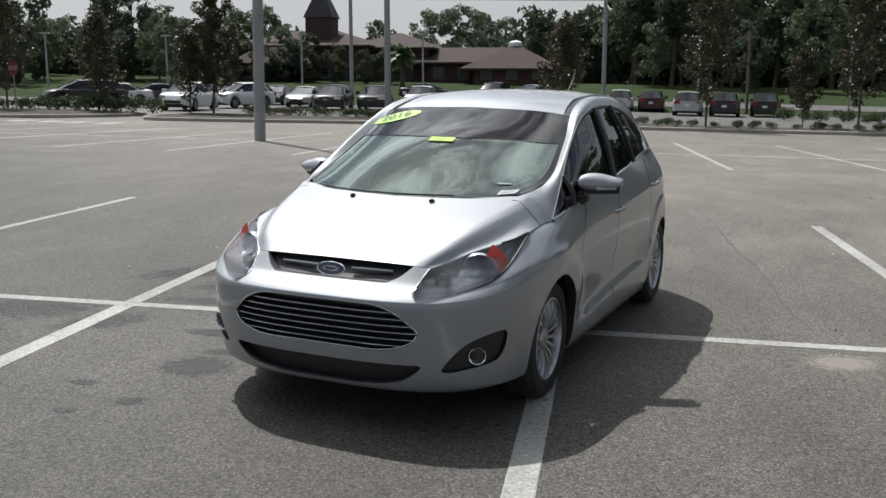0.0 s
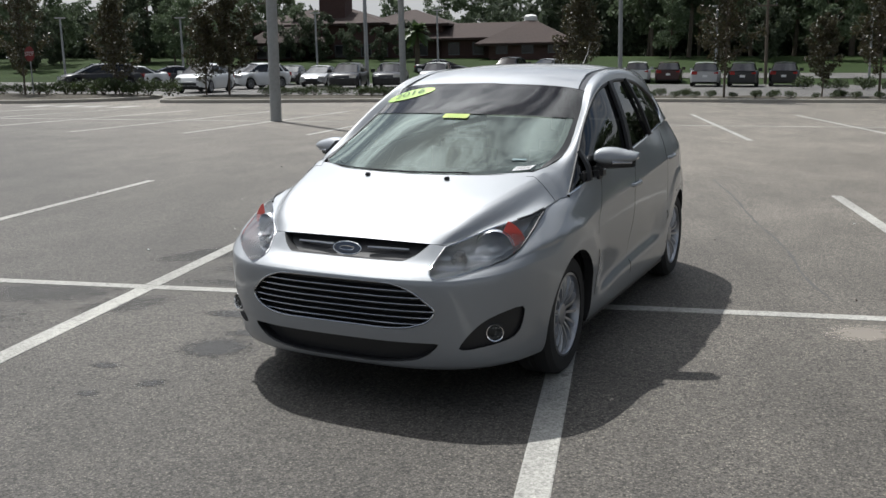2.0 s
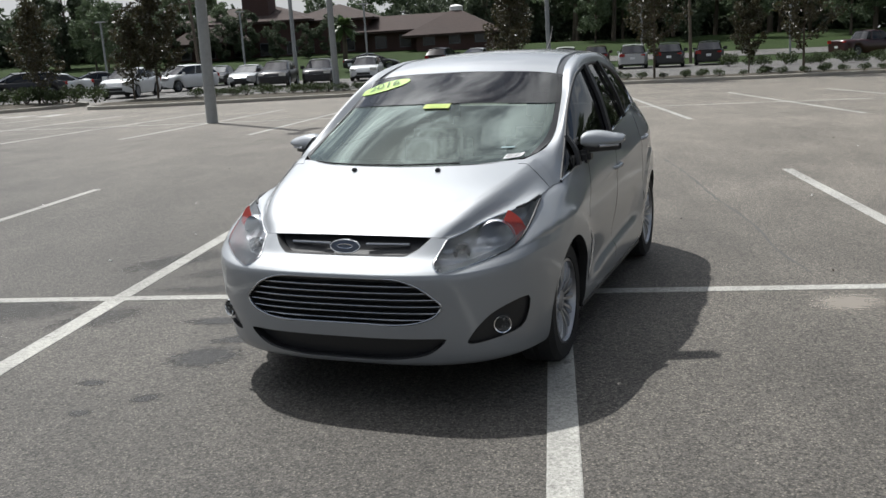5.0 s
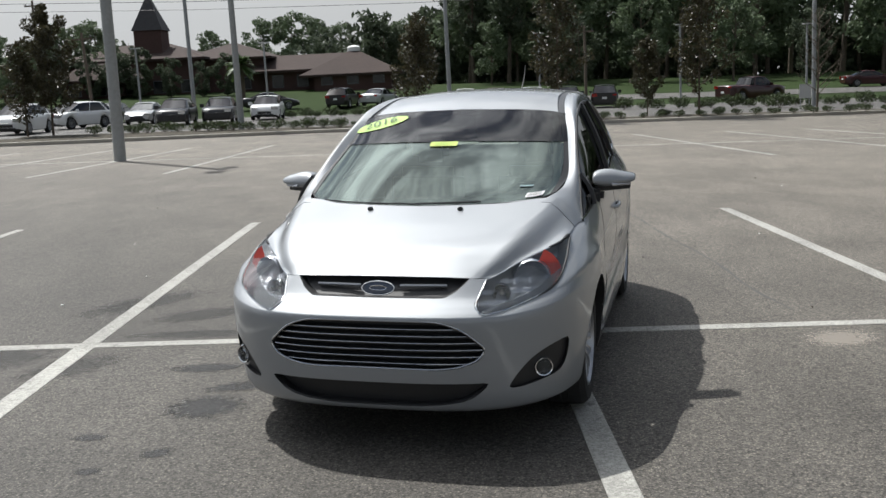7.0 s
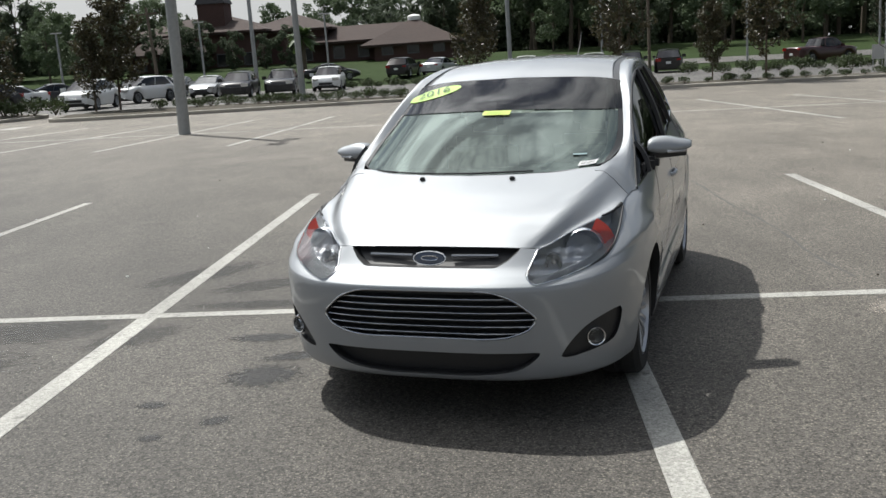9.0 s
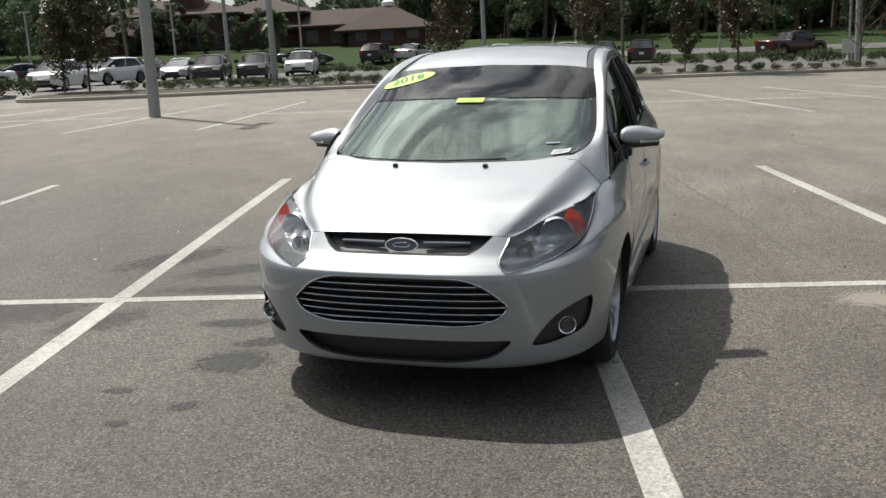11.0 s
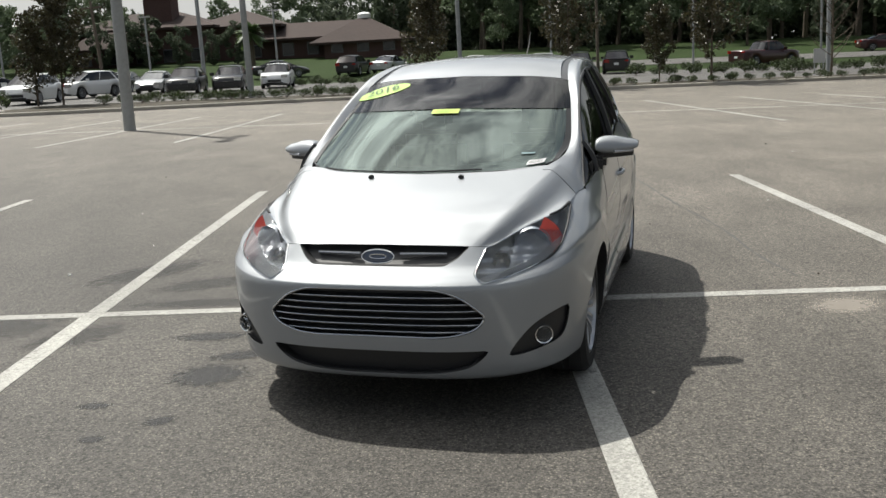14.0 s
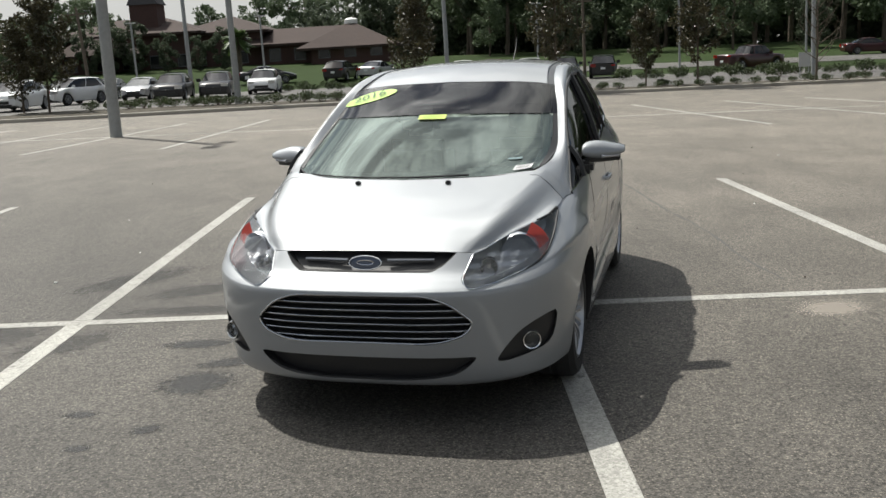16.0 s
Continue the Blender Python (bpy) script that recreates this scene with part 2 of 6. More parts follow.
M_GRASS = mat("grass", (0.029, 0.046, 0.015), 0.95, vary=0.4, grain=9, stain=0.12, bump=0.7, dist=0.05, spec=0.1)
M_PAINT = mat("silver_paint", (0.30, 0.315, 0.33), 0.54, metal=0.45, vary=0.03, grain=900, stain=1.5, coat=1.0, coat_rough=0.09)
M_BLACK = mat("black_plastic", (0.021, 0.021, 0.022), 0.5, vary=0.2, grain=120)
M_SATIN = mat("dark_satin_trim", (0.05, 0.052, 0.055), 0.32, vary=0.1, grain=80)
M_RUBBER = mat("tyre_rubber", (0.018, 0.018, 0.018), 0.8, vary=0.25, grain=60, bump=0.2, dist=0.002)
M_CHROME = mat("chrome", (0.82, 0.83, 0.84), 0.08, metal=1.0, vary=0.02)
M_ALLOY = mat("alloy", (0.42, 0.43, 0.45), 0.33, metal=0.9, vary=0.05)
M_REFLECT = mat("lamp_reflector", (0.75, 0.76, 0.78), 0.12, metal=1.0, vary=0.05)
M_AMBER = mat("amber_reflector", (0.75, 0.09, 0.07), 0.25, vary=0.1)
M_HOUSING = mat("satin_lamp_housing", (0.50, 0.51, 0.53), 0.25, metal=0.6, vary=0.05)
M_BAR = mat("satin_bar", (0.55, 0.56, 0.57), 0.22, metal=1.0, vary=0.04)
M_AMBER_DIM = mat("amber_bulb", (0.55, 0.50, 0.44), 0.2, metal=0.5)
M_TEAL = mat("teal_print", (0.20, 0.30, 0.31), 0.6)
M_GREY_TRIM = mat("grey_trim", (0.10, 0.105, 0.11), 0.45, vary=0.1)
M_DASH = mat("dashboard_vinyl", (0.045, 0.047, 0.047), 0.7, vary=0.2, grain=200)
M_INNER = mat("pale_pillar_trim", (0.45, 0.44, 0.41), 0.7, vary=0.05)
M_BLUE = mat("blue_enamel", (0.05, 0.065, 0.10), 0.25, vary=0.05, coat=0.6)
M_LIME = mat("lime_vinyl", (0.36, 0.57, 0.09), 0.55, vary=0.04)
M_GREEN_INK = mat("green_ink", (0.05, 0.13, 0.02), 0.6, vary=0.05)
M_YELLOW = mat("yellow_paper", (0.50, 0.62, 0.13), 0.7, vary=0.04)
M_PAPER = mat("white_paper", (0.72, 0.73, 0.73), 0.7, vary=0.04)
M_PAPER_BIT = mat("white_scrap", (0.75, 0.75, 0.72), 0.8)
M_LEAF_BIT = mat("dead_leaf", (0.05, 0.04, 0.03), 0.9)
M_INK = mat("grey_ink", (0.2, 0.2, 0.2), 0.7)
M_STEEL = mat("galvanised_pole", (0.30, 0.31, 0.31), 0.55, metal=0.4, vary=0.12, grain=12, stain=1.5)
M_LAMPHEAD = mat("lamp_head_paint", (0.45, 0.45, 0.44), 0.5, vary=0.1)
M_WOODPOLE = mat("wood_pole", (0.13, 0.105, 0.08), 0.9, vary=0.3, grain=20)
M_BARK = mat("bark", (0.10, 0.08, 0.06), 0.95, vary=0.4, grain=18, bump=0.6)
M_LEAF_YOUNG = leaf("magnolia_leaf", (0.055, 0.050, 0.025), 0.35, vary=0.55, grain=3, stain=0.8, island=0.7, spec=0.3)
M_LEAF = leaf("oak_leaf", (0.115, 0.152, 0.085), 0.6, vary=0.5, grain=1, stain=0.2, island=0.6, spec=0.3)
M_LEAF_DARK = leaf("pine_leaf", (0.078, 0.098, 0.062), 0.7, vary=0.5, grain=1, stain=0.2, island=0.6, spec=0.2)
M_LEAF_PALM = leaf("palm_leaf", (0.07, 0.11, 0.035), 0.5, vary=0.4, island=0.5)
M_SHRUB = leaf("shrub_leaf", (0.05, 0.072, 0.025), 0.6, vary=0.5, grain=4, stain=1, island=0.6)
M_BRICK = mat("dark_brick", (0.075, 0.042, 0.036), 0.9, vary=0.3, grain=6, stain=0.3)
M_ROOF = mat("brown_shingle", (0.040, 0.024, 0.019), 0.9, vary=0.25, grain=3, stain=0.2, bump=0.4, dist=0.05)
M_SPIRE = mat("slate", (0.035, 0.033, 0.036), 0.7, vary=0.2, grain=3)
M_WHITE = mat("white_paint", (0.78, 0.78, 0.76), 0.5, vary=0.05)
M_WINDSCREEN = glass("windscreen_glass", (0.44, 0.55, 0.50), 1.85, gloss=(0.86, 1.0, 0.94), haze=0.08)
M_BAND = glass("shade_band_film", (0.30, 0.29, 0.31), 1.42)
M_SIDEGLASS = glass("tinted_glass", (0.035, 0.038, 0.04), 1.5)
M_LENS = glass("clear_lens", (0.95, 0.96, 0.97), 1.38, haze=0.015)
M_FARGLASS = mat("dark_car_glass", (0.012, 0.013, 0.015), 0.05, vary=0.05, spec=0.5)


# ---- building helpers ----
def part(name, bm, material, parent=None, label="", smooth=True, angle=42):
    me = bpy.data.meshes.new(name)
    bm.normal_update()
    bm.to_mesh(me)
    bm.free()
    if smooth:
        me.polygons.foreach_set("use_smooth", [True] * len(me.polygons))
        me.set_sharp_from_angle(angle=radians(angle))
    me.materials.append(material)
    ob = new(name, me)
    if parent:
        ob.parent = parent
    if label:
        tagged(ob, label=label)
    return ob


def thing(name, label, category, m=None, group="", kind=""):
    ob = new(name)
    ob.empty_display_size = 0.2
    if m:
        ob.matrix_world = m
    return tagged(ob, label, category, group, kind)


def smooth_curve(points, n):
    """n places along a Catmull-Rom curve through the points, evenly in arc length."""
    p = [Vector(q) for q in points]
    p = [2 * p[0] - p[1]] + p + [2 * p[-1] - p[-2]]
    fine = []
    for k in range(1, len(p) - 2):
        a, b, c, d = p[k - 1:k + 3]
        for s in range(16):
            t = s / 16
            fine.append(0.5 * (2 * b + (c - a) * t + (2 * a - 5 * b + 4 * c - d) * t * t + (3 * b - a - 3 * c + d) * t ** 3))
    fine.append(p[-2])
    run = [0.0]
    for a, b in zip(fine, fine[1:]):
        run.append(run[-1] + (b - a).length)
    out, k = [], 0
    for i in range(n):
        want = run[-1] * i / (n - 1)
        while k < len(run) - 2 and run[k + 1] < want:
            k += 1
        span = run[k + 1] - run[k]
        out.append(fine[k].lerp(fine[k + 1], (want - run[k]) / span if span > 1e-9 else 0))
    return out


def spline(points, n):
    """n places on a Catmull-Rom curve, evenly in its own parameter (so that curves match point for point)."""
    p = [Vector(q) for q in points]
    p = [2 * p[0] - p[1]] + p + [2 * p[-1] - p[-2]]
    out, spans = [], len(p) - 3
    for i in range(n):
        s = spans * i / (n - 1)
        k = min(int(s), spans - 1)
        t, (a, b, c, d) = s - k, p[k:k + 4]
        out.append(0.5 * (2 * b + (c - a) * t + (2 * a - 5 * b + 4 * c - d) * t * t + (3 * b - a - 3 * c + d) * t ** 3))
    return out


def grid_faces(bm, rows, flip=False):
    vs = [[bm.verts.new(p) for p in row] for row in rows]
    for a, b in zip(vs, vs[1:]):
        for i in range(len(a) - 1):
            q = [a[i], a[i + 1], b[i + 1], b[i]]
            if len({tuple(round(x, 6) for x in v.co) for v in q}) > 2:
                bm.faces.new(q[::-1] if flip else q)
    return vs


def loft(bm, curves, nu=24, nv=16, flip=False):
    """A smooth sheet through curves that match point for point."""
    rows = [spline(c, nu) for c in curves]
    cols = [spline([r[i] for r in rows], nv) if len(rows) > 1 else [rows[0][i]] for i in range(nu)]
    return grid_faces(bm, [[cols[i][j] for i in range(nu)] for j in range(nv)], flip)


def mirror(bm, weld=True):
    got = bmesh.ops.duplicate(bm, geom=bm.verts[:] + bm.edges[:] + bm.faces[:])["geom"]
    vs = [g for g in got if isinstance(g, bmesh.types.BMVert)]
    fs = [g for g in got if isinstance(g, bmesh.types.BMFace)]
    for v in vs:
        v.co.x = -v.co.x
    bmesh.ops.reverse_faces(bm, faces=fs)
    if weld:
        bmesh.ops.remove_doubles(bm, verts=[v for v in bm.verts if abs(v.co.x) < 0.002], dist=0.003)


def tube(bm, pts, r, n=8, closed=False, taper=1.0):
    """A round bar along places; r may shrink to r * taper."""
    pts = [Vector(p) for p in pts]
    rings, up = [], Vector((0, 0, 1))
    for i, p in enumerate(pts):
        a = pts[i - 1] if i or closed else p
        b = pts[(i + 1) % len(pts)] if i < len(pts) - 1 or closed else p
        way = (b - a).normalized()
        side = way.cross(up if abs(way.z) < 0.95 else Vector((1, 0, 0))).normalized()
        top = side.cross(way)
        rr = r * (1 + (taper - 1) * i / max(1, len(pts) - 1))
        rings.append([bm.verts.new(p + rr * (side * math.cos(2 * math.pi * k / n) + top * math.sin(2 * math.pi * k / n))) for k in range(n)])
    for i in range(len(rings) if closed else len(rings) - 1):
        a, b = rings[i], rings[(i + 1) % len(rings)]
        for k in range(n):
            bm.faces.new((a[k], a[(k + 1) % n], b[(k + 1) % n], b[k]))
    if not closed:
        bm.faces.new(rings[0][::-1])
        bm.faces.new(rings[-1])


def lathe(bm, profile, n=48, axis="x"):
    """Turns (along, radius) about an axis."""
    rows = []
    for k in range(n + 1):
        a = 2 * math.pi * k / n
        c, s = math.cos(a), math.sin(a)
        rows.append([Vector((u, r * c, r * s)) if axis == "x" else Vector((r * c, r * s, u)) for u, r in profile])
    grid_faces(bm, rows)
    bmesh.ops.remove_doubles(bm, verts=bm.verts[:], dist=1e-5)
    bmesh.ops.recalc_face_normals(bm, faces=bm.faces[:])


def box(bm, x0, x1, y0, y1, z0, z1, bevel=0.0, m=None):
    got = bmesh.ops.create_cube(bm, size=1)["verts"]
    for v in got:
        v.co = Vector(((x0 + x1) / 2 + v.co.x * (x1 - x0), (y0 + y1) / 2 + v.co.y * (y1 - y0), (z0 + z1) / 2 + v.co.z * (z1 - z0)))
    if bevel:
        es = list({e for v in got for e in v.link_edges})
        got = [v for v in bmesh.ops.bevel(bm, geom=es, offset=bevel, segments=2, affect="EDGES")["verts"]]
    if m is not None:
        bmesh.ops.transform(bm, matrix=m, verts=list({v for v in got if v.is_valid}))


def solid(bm, thick):
    """Gives an open sheet a thickness, inwards."""
    bm.normal_update()
    bmesh.ops.solidify(bm, geom=bm.faces[:], thickness=thick)


# ---- the lot: a runs along the rows, b away from the camera ----
LOT_X, LOT_Y, LOT_TURN = -2.566, 1.533, 14.5
LOT = pose(LOT_X, LOT_Y, 0, 0, 0, LOT_TURN)


def at(a, b, z=0.0, turn=0.0, lean=0.0):
    return LOT @ pose(a, b, z, 0, lean, turn)


def dip(b):
    """The car park falls away a little past its first aisle."""
    return -0.15 * min(1.0, max(0.0, (b - 13.0) / 14.0))


def rise(b):
    """How high the lawn lies beyond the second lot."""
    return -0.20 + 2.13 * min(1.0, max(0.0, (b - 68) / 40.0)) if b > 38 else -0.30


def sheet(name, a0, a1, b0, b1, z, material, label, category, na=2, nb=2, thick=0.0):
    bm = bmesh.new()
    rows = [[Vector((a0 + (a1 - a0) * i / na, b0 + (b1 - b0) * j / nb, z(a0 + (a1 - a0) * i / na, b0 + (b1 - b0) * j / nb) if callable(z) else z)) for i in range(na + 1)] for j in range(nb + 1)]
    grid_faces(bm, rows)
    ob = part(name, bm, material, None, label)
    ob.matrix_world = LOT
    return tagged(ob, label, category, kind="structure")


ground = sheet("ground", -700, 700, -700, 1500, lambda a, b: rise(b) - 0.03, M_GRASS, "mown green lawn sloping gently up to woods", "lawn", 20, 440)
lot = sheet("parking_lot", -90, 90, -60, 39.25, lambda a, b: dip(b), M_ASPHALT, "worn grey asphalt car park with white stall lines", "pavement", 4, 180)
drive = sheet("driveway", -18.6, -15.0, 35.55, 39.3, lambda a, b: -0.145 - 0.035 * (b - 35.55) / 3.75, M_ASPHALT_FAR, "pale asphalt drive between two planter strips", "pavement")
far_road = sheet("far_road", 3.0, 90, 74, 80, lambda a, b: rise(b) + 0.02, M_ASPHALT_FAR, "grey asphalt road crossing the lawn", "road", 2, 12)
lot_far = sheet("road", -90, 90, 39.2, 72, -0.185, M_ASPHALT_FAR, "pale asphalt of the neighbouring car park", "pavement")


def painted(a0, b0, a1, b1, w):
    """A stripe of road paint, a few millimetres thick, that follows the asphalt."""
    bm = bmesh.new()
    p, q = Vector((a0, b0, 0)), Vector((a1, b1, 0))
    way = (q - p).normalized()
    side = Vector((way.y, -way.x, 0)) * w / 2
    n = max(2, int((q - p).length / 1.0))
    rows = []
    for k in range(n + 1):
        c = p.lerp(q, k / n)
        z = dip(c.y)
        rows.append([c + side * s + Vector((0, 0, z + h)) for s, h in ((1, -0.01), (1, 0.003), (0.9, 0.005), (-0.9, 0.005), (-1, 0.003), (-1, -0.01))])
    grid_faces(bm, rows)
    bmesh.ops.recalc_face_normals(bm, faces=bm.faces[:])
    return part("painted_line", bm, M_LINE, lot, smooth=False)


FIRST = {-1: -3.03, 0: 0.0, 1: 3.135, 2: 6.02}
SECOND = {-3: -9.4, -2: -6.56, -1: -3.57, 2: 6.0, 3: 9.5, 4: 12.85}
for k in range(-7, 9):
    a = FIRST.get(k, 3.03 * k)
    painted(a, -6.0, a, -0.06, 0.115 if k == -1 else 0.14)
    painted(a, 0.06, a, 6.0, 0.115 if k == -1 else 0.13)
    a = SECOND.get(k, 3.17 * k - 0.1)
    drift = -0.0178 * k
    painted(a - 0.5 * drift, 14.5, a + 4.9 * drift, 19.9, 0.13)
    painted(a + 5.04 * drift, 20.04, a + 11.7 * drift, 26.7, 0.13)
painted(-26, 0, 26, 0, 0.12)
painted(-26, 19.97, 26, 19.97, 0.12)
for a in (-19.4, -18.2, -17.0, -15.75):        # crossing before the drive
    painted(a, 28.0, a + 0.05, 29.5, 0.72)


def stain_material(name, colour, most):
    """A soft, blotchy film that lets the asphalt show through."""
    m = bpy.data.materials.new(name)
    m.use_nodes = True
    nt = m.node_tree
    b = nt.nodes["Principled BSDF"]
    b.inputs["Base Color"].default_value = (*colour, 1)
    b.inputs["Roughness"].default_value = 0.6
    tc = nt.nodes.new("ShaderNodeTexCoord")
    ln = nt.nodes.new("ShaderNodeVectorMath")
    ln.operation = "LENGTH"
    nz = nt.nodes.new("ShaderNodeTexNoise")
    nz.inputs["Scale"].default_value, nz.inputs["Detail"].default_value, nz.inputs["Roughness"].default_value = 4.6, 10, 0.78
    ad = nt.nodes.new("ShaderNodeMath")
    ad.operation = "MULTIPLY_ADD"
    ad.inputs[1].default_value = 2.4
    rim = nt.nodes.new("ShaderNodeMapRange")
    rim.inputs["From Min"].default_value, rim.inputs["From Max"].default_value = 0.70, 0.98
    rim.inputs["To Min"].default_value, rim.inputs["To Max"].default_value = 1.0, 0.0
    cut = nt.nodes.new("ShaderNodeMath")
    cut.operation = "MULTIPLY"
    mr = nt.nodes.new("ShaderNodeMapRange")
    mr.inputs["From Min"].default_value, mr.inputs["From Max"].default_value = 1.62, 2.02
    mr.inputs["To Min"].default_value, mr.inputs["To Max"].default_value = most, 0.0
    nt.links.new(tc.outputs["Object"], ln.inputs[0])
    nt.links.new(tc.outputs["Object"], nz.inputs["Vector"])
    nt.links.new(ln.outputs["Value"], ad.inputs[2])
    nt.links.new(nz.outputs["Fac"], ad.inputs[0])
    nt.links.new(ln.outputs["Value"], rim.inputs["Value"])
    nt.links.new(ad.outputs[0], mr.inputs["Value"])
    nt.links.new(mr.outputs[0], cut.inputs[0])
    nt.links.new(rim.outputs[0], cut.inputs[1])
    nt.links.new(cut.outputs[0], b.inputs["Alpha"])
    return m


M_OIL = stain_material("oil_film", (0.008, 0.008, 0.008), 0.74)
M_GRIME = stain_material("grime_film", (0.010, 0.010, 0.009), 0.46)
M_CHALK = stain_material("chalky_residue", (0.38, 0.34, 0.29), 0.5)


def stain(x, y, rx, ry, turn, material, label):
    bm = bmesh.new()
    grid_faces(bm, [[Vector((i / 4 - 1, j / 4 - 1, 0)) for i in range(9)] for j in range(9)])
    ob = part("stain", bm, material, None, smooth=False)
    ob.matrix_world = pose(x, y, 0.0015, 0, 0, turn) @ Matrix.Diagonal((rx, ry, 1, 1))
    return tagged(ob, label, "stain", kind="structure")


for x, y, rx, ry, turn in ((-1.13, 0.49, 0.30, 0.27, 20), (-1.10, 0.86, 0.30, 0.13, 30), (-1.48, 1.17, 0.34, 0.13, 15), (-1.476, -0.04, 0.13, 0.07, 10), (-1.037, -0.17, 0.11, 0.08, 40), (-1.227, -0.43, 0.09, 0.06, 10), (-0.86, 0.98, 0.30, 0.12, 15)):
    stain(x, y, rx, ry, turn, M_OIL, "dark oil stain soaked into the asphalt")
for x, y, rx, ry, turn in ((-2.9, 2.8, 0.8, 0.35, 60), (-2.2, 2.5, 0.6, 0.28, 40), (-3.1, 1.1, 0.75, 0.45, 15), (-1.9, 1.95, 0.8, 0.16, 14), (-2.35, 1.05, 0.5, 0.3, 60), (-3.3, 0.2, 1.0, 0.5, 20)):
    stain(x, y, rx, ry, turn, M_GRIME, "faint grey grime on the asphalt")
stain(2.30, 2.40, 0.36, 0.26, 35, M_CHALK, "pale chalky residue on the asphalt")
# a tarred seam in the asphalt
bm = bmesh.new()
seam = smooth_curve([(0.1, 9.9, 0.001), (0.64, 8.2, 0.001), (1.09, 6.56, 0.001), (1.55, 5.1, 0.001), (1.84, 3.85, 0.001), (2.07, 3.2, 0.001)], 60)
grid_faces(bm, [[p + Vector((0.012 + 0.006 * math.sin(7 * k), 0, 0)), p + Vector((-0.010 + 0.005 * math.sin(5 * k), 0, 0))] for k, p in enumerate(seam)], flip=True)
tagged(part("seam", bm, mat("tar", (0.06, 0.058, 0.054), 0.7), None), "narrow dark tarred seam across the asphalt", "seam", kind="structure")
srng = random.Random(8)
for k in range(26):
    bm = bmesh.new()
    r = srng.uniform(0.008, 0.02)
    tube(bm, [(0, 0, 0.002), (r, r * 0.4, 0.006), (r * 2, 0, 0.003)], r * 0.5, 5, taper=0.6)
    ob = part("litter_scrap", bm, M_PAPER_BIT if k % 3 else M_LEAF_BIT, None)
    ob.matrix_world = pose(srng.uniform(-9, 7), srng.uniform(0.5, 13), 0.002, 0, 0, srng.uniform(0, 360))
    tagged(ob, "tiny scrap of litter lying on asphalt", "litter", "litter scraps")


def planter(near, far, label):
    """A raised strip of mulch inside a concrete kerb; near and far are its long sides, left to right."""
    root = thing("planter_strip", label, "planter", LOT @ pose(0, 0, -0.15), kind="structure")
    near, far = smooth_curve([(a, b, 0) for a, b in near], 90), smooth_curve([(a, b, 0) for a, b in far], 90)
    bm = bmesh.new()
    loop = near + far[::-1]
    prof = ((0.0, -0.02), (0.0, 0.13), (0.02, 0.15), (0.14, 0.155), (0.16, 0.13), (0.16, 0.05))
    rows = []
    n = len(loop)
    for i in range(n + 1):
        p, q, s = loop[i % n], loop[(i + 1) % n], loop[(i - 1) % n]
        t = (q - s).normalized()
        inward = Vector((-t.y, t.x, 0))
        rows.append([p + inward * u + Vector((0, 0, z)) for u, z in prof])
    grid_faces(bm, rows)
    bmesh.ops.remove_doubles(bm, verts=bm.verts[:], dist=1e-4)
    part("kerb", bm, M_KERB, root, "weathered pale concrete kerb", angle=30)
    bm = bmesh.new()
    rows = []
    for j in range(11):
        row = []
        for i, (p, q) in enumerate(zip(near, far)):
            c = p.lerp(q, 0.035 + 0.93 * j / 10)
            edge = min(1.0, min(j, 10 - j) / 2)
            row.append(Vector((c.x, c.y, 0.11 + edge * (0.06 + 0.08 * noise.noise(Vector((c.x * 0.5, c.y * 0.7, 0)))))))
        rows.append(row)
    grid_faces(bm, rows)
    part("mulch_bed", bm, M_MULCH, root, "dry brown mulch with sparse grass")
    return root


planter(((-16.0, 34.6), (-16.3, 33.2), (-15.6, 31.9), (-13.2, 32.2), (-10.8, 32.85), (-6.6, 34.2), (-1.6, 35.6), (4.0, 35.9), (9.2, 36.0), (15.3, 36.6), (23.4, 37.6), (40.0, 38.0)),
        ((-15.8, 36.0), (-15.4, 37.8), (-13.8, 38.6), (-10, 39.0), (-6, 39.1), (0, 39.3), (5, 39.4), (10, 39.4), (16, 39.4), (22, 39.4), (30, 39.4), (40.0, 39.4)), "kerbed planter strip with mulch, low shrubs and young trees")
planter(((-75, 29.5), (-40, 29.8), (-24, 30.2), (-20.5, 30.9), (-18.8, 33.0), (-18.0, 35.2)), ((-75, 38.0), (-45, 38.2), (-28, 38.3), (-22, 38.4), (-19.6, 38.2), (-18.2, 37.0)), "kerbed planter strip with mulch and dense low shrubs")

# ---- the silver car: x to its left side, y to its tail, nose at y = 0 ----
car = thing("car", "silver compact hatchback car with a green year sticker on the windscreen", "car")

# Plan of the lower body, level by level: height, nose, half width, length of the rounded nose, tail
LEVELS = ((0.178, 0.13, 0.78, 0.78, 4.25), (0.205, 0.042, 0.85, 0.85, 4.36), (0.25, 0.010, 0.880, 0.88, 4.39), (0.36, -0.012, 0.900, 0.915, 4.405), (0.50, -0.028, 0.912, 0.925, 4.41),
          (0.60, -0.038, 0.916, 0.945, 4.39), (0.645, -0.036, 0.915, 0.955, 4.38), (0.662, -0.022, 0.914, 0.955, 4.37), (0.686, 0.016, 0.914, 0.955, 4.37), (0.720, 0.074, 0.912, 0.96, 4.35))
# Upper edge round the nose: angle, x, y, z
TOP_NOSE = ((0, 0.0, 0.165, 0.799), (15, 0.24, 0.168, 0.798), (27, 0.42, 0.182, 0.794), (32, 0.500, 0.225, 0.789), (40, 0.62, 0.385, 0.845),
            (54, 0.766, 0.60, 0.893), (66, 0.786, 0.77, 0.913), (78, 0.806, 0.93, 0.938), (90, 0.838, 1.12, 0.965))
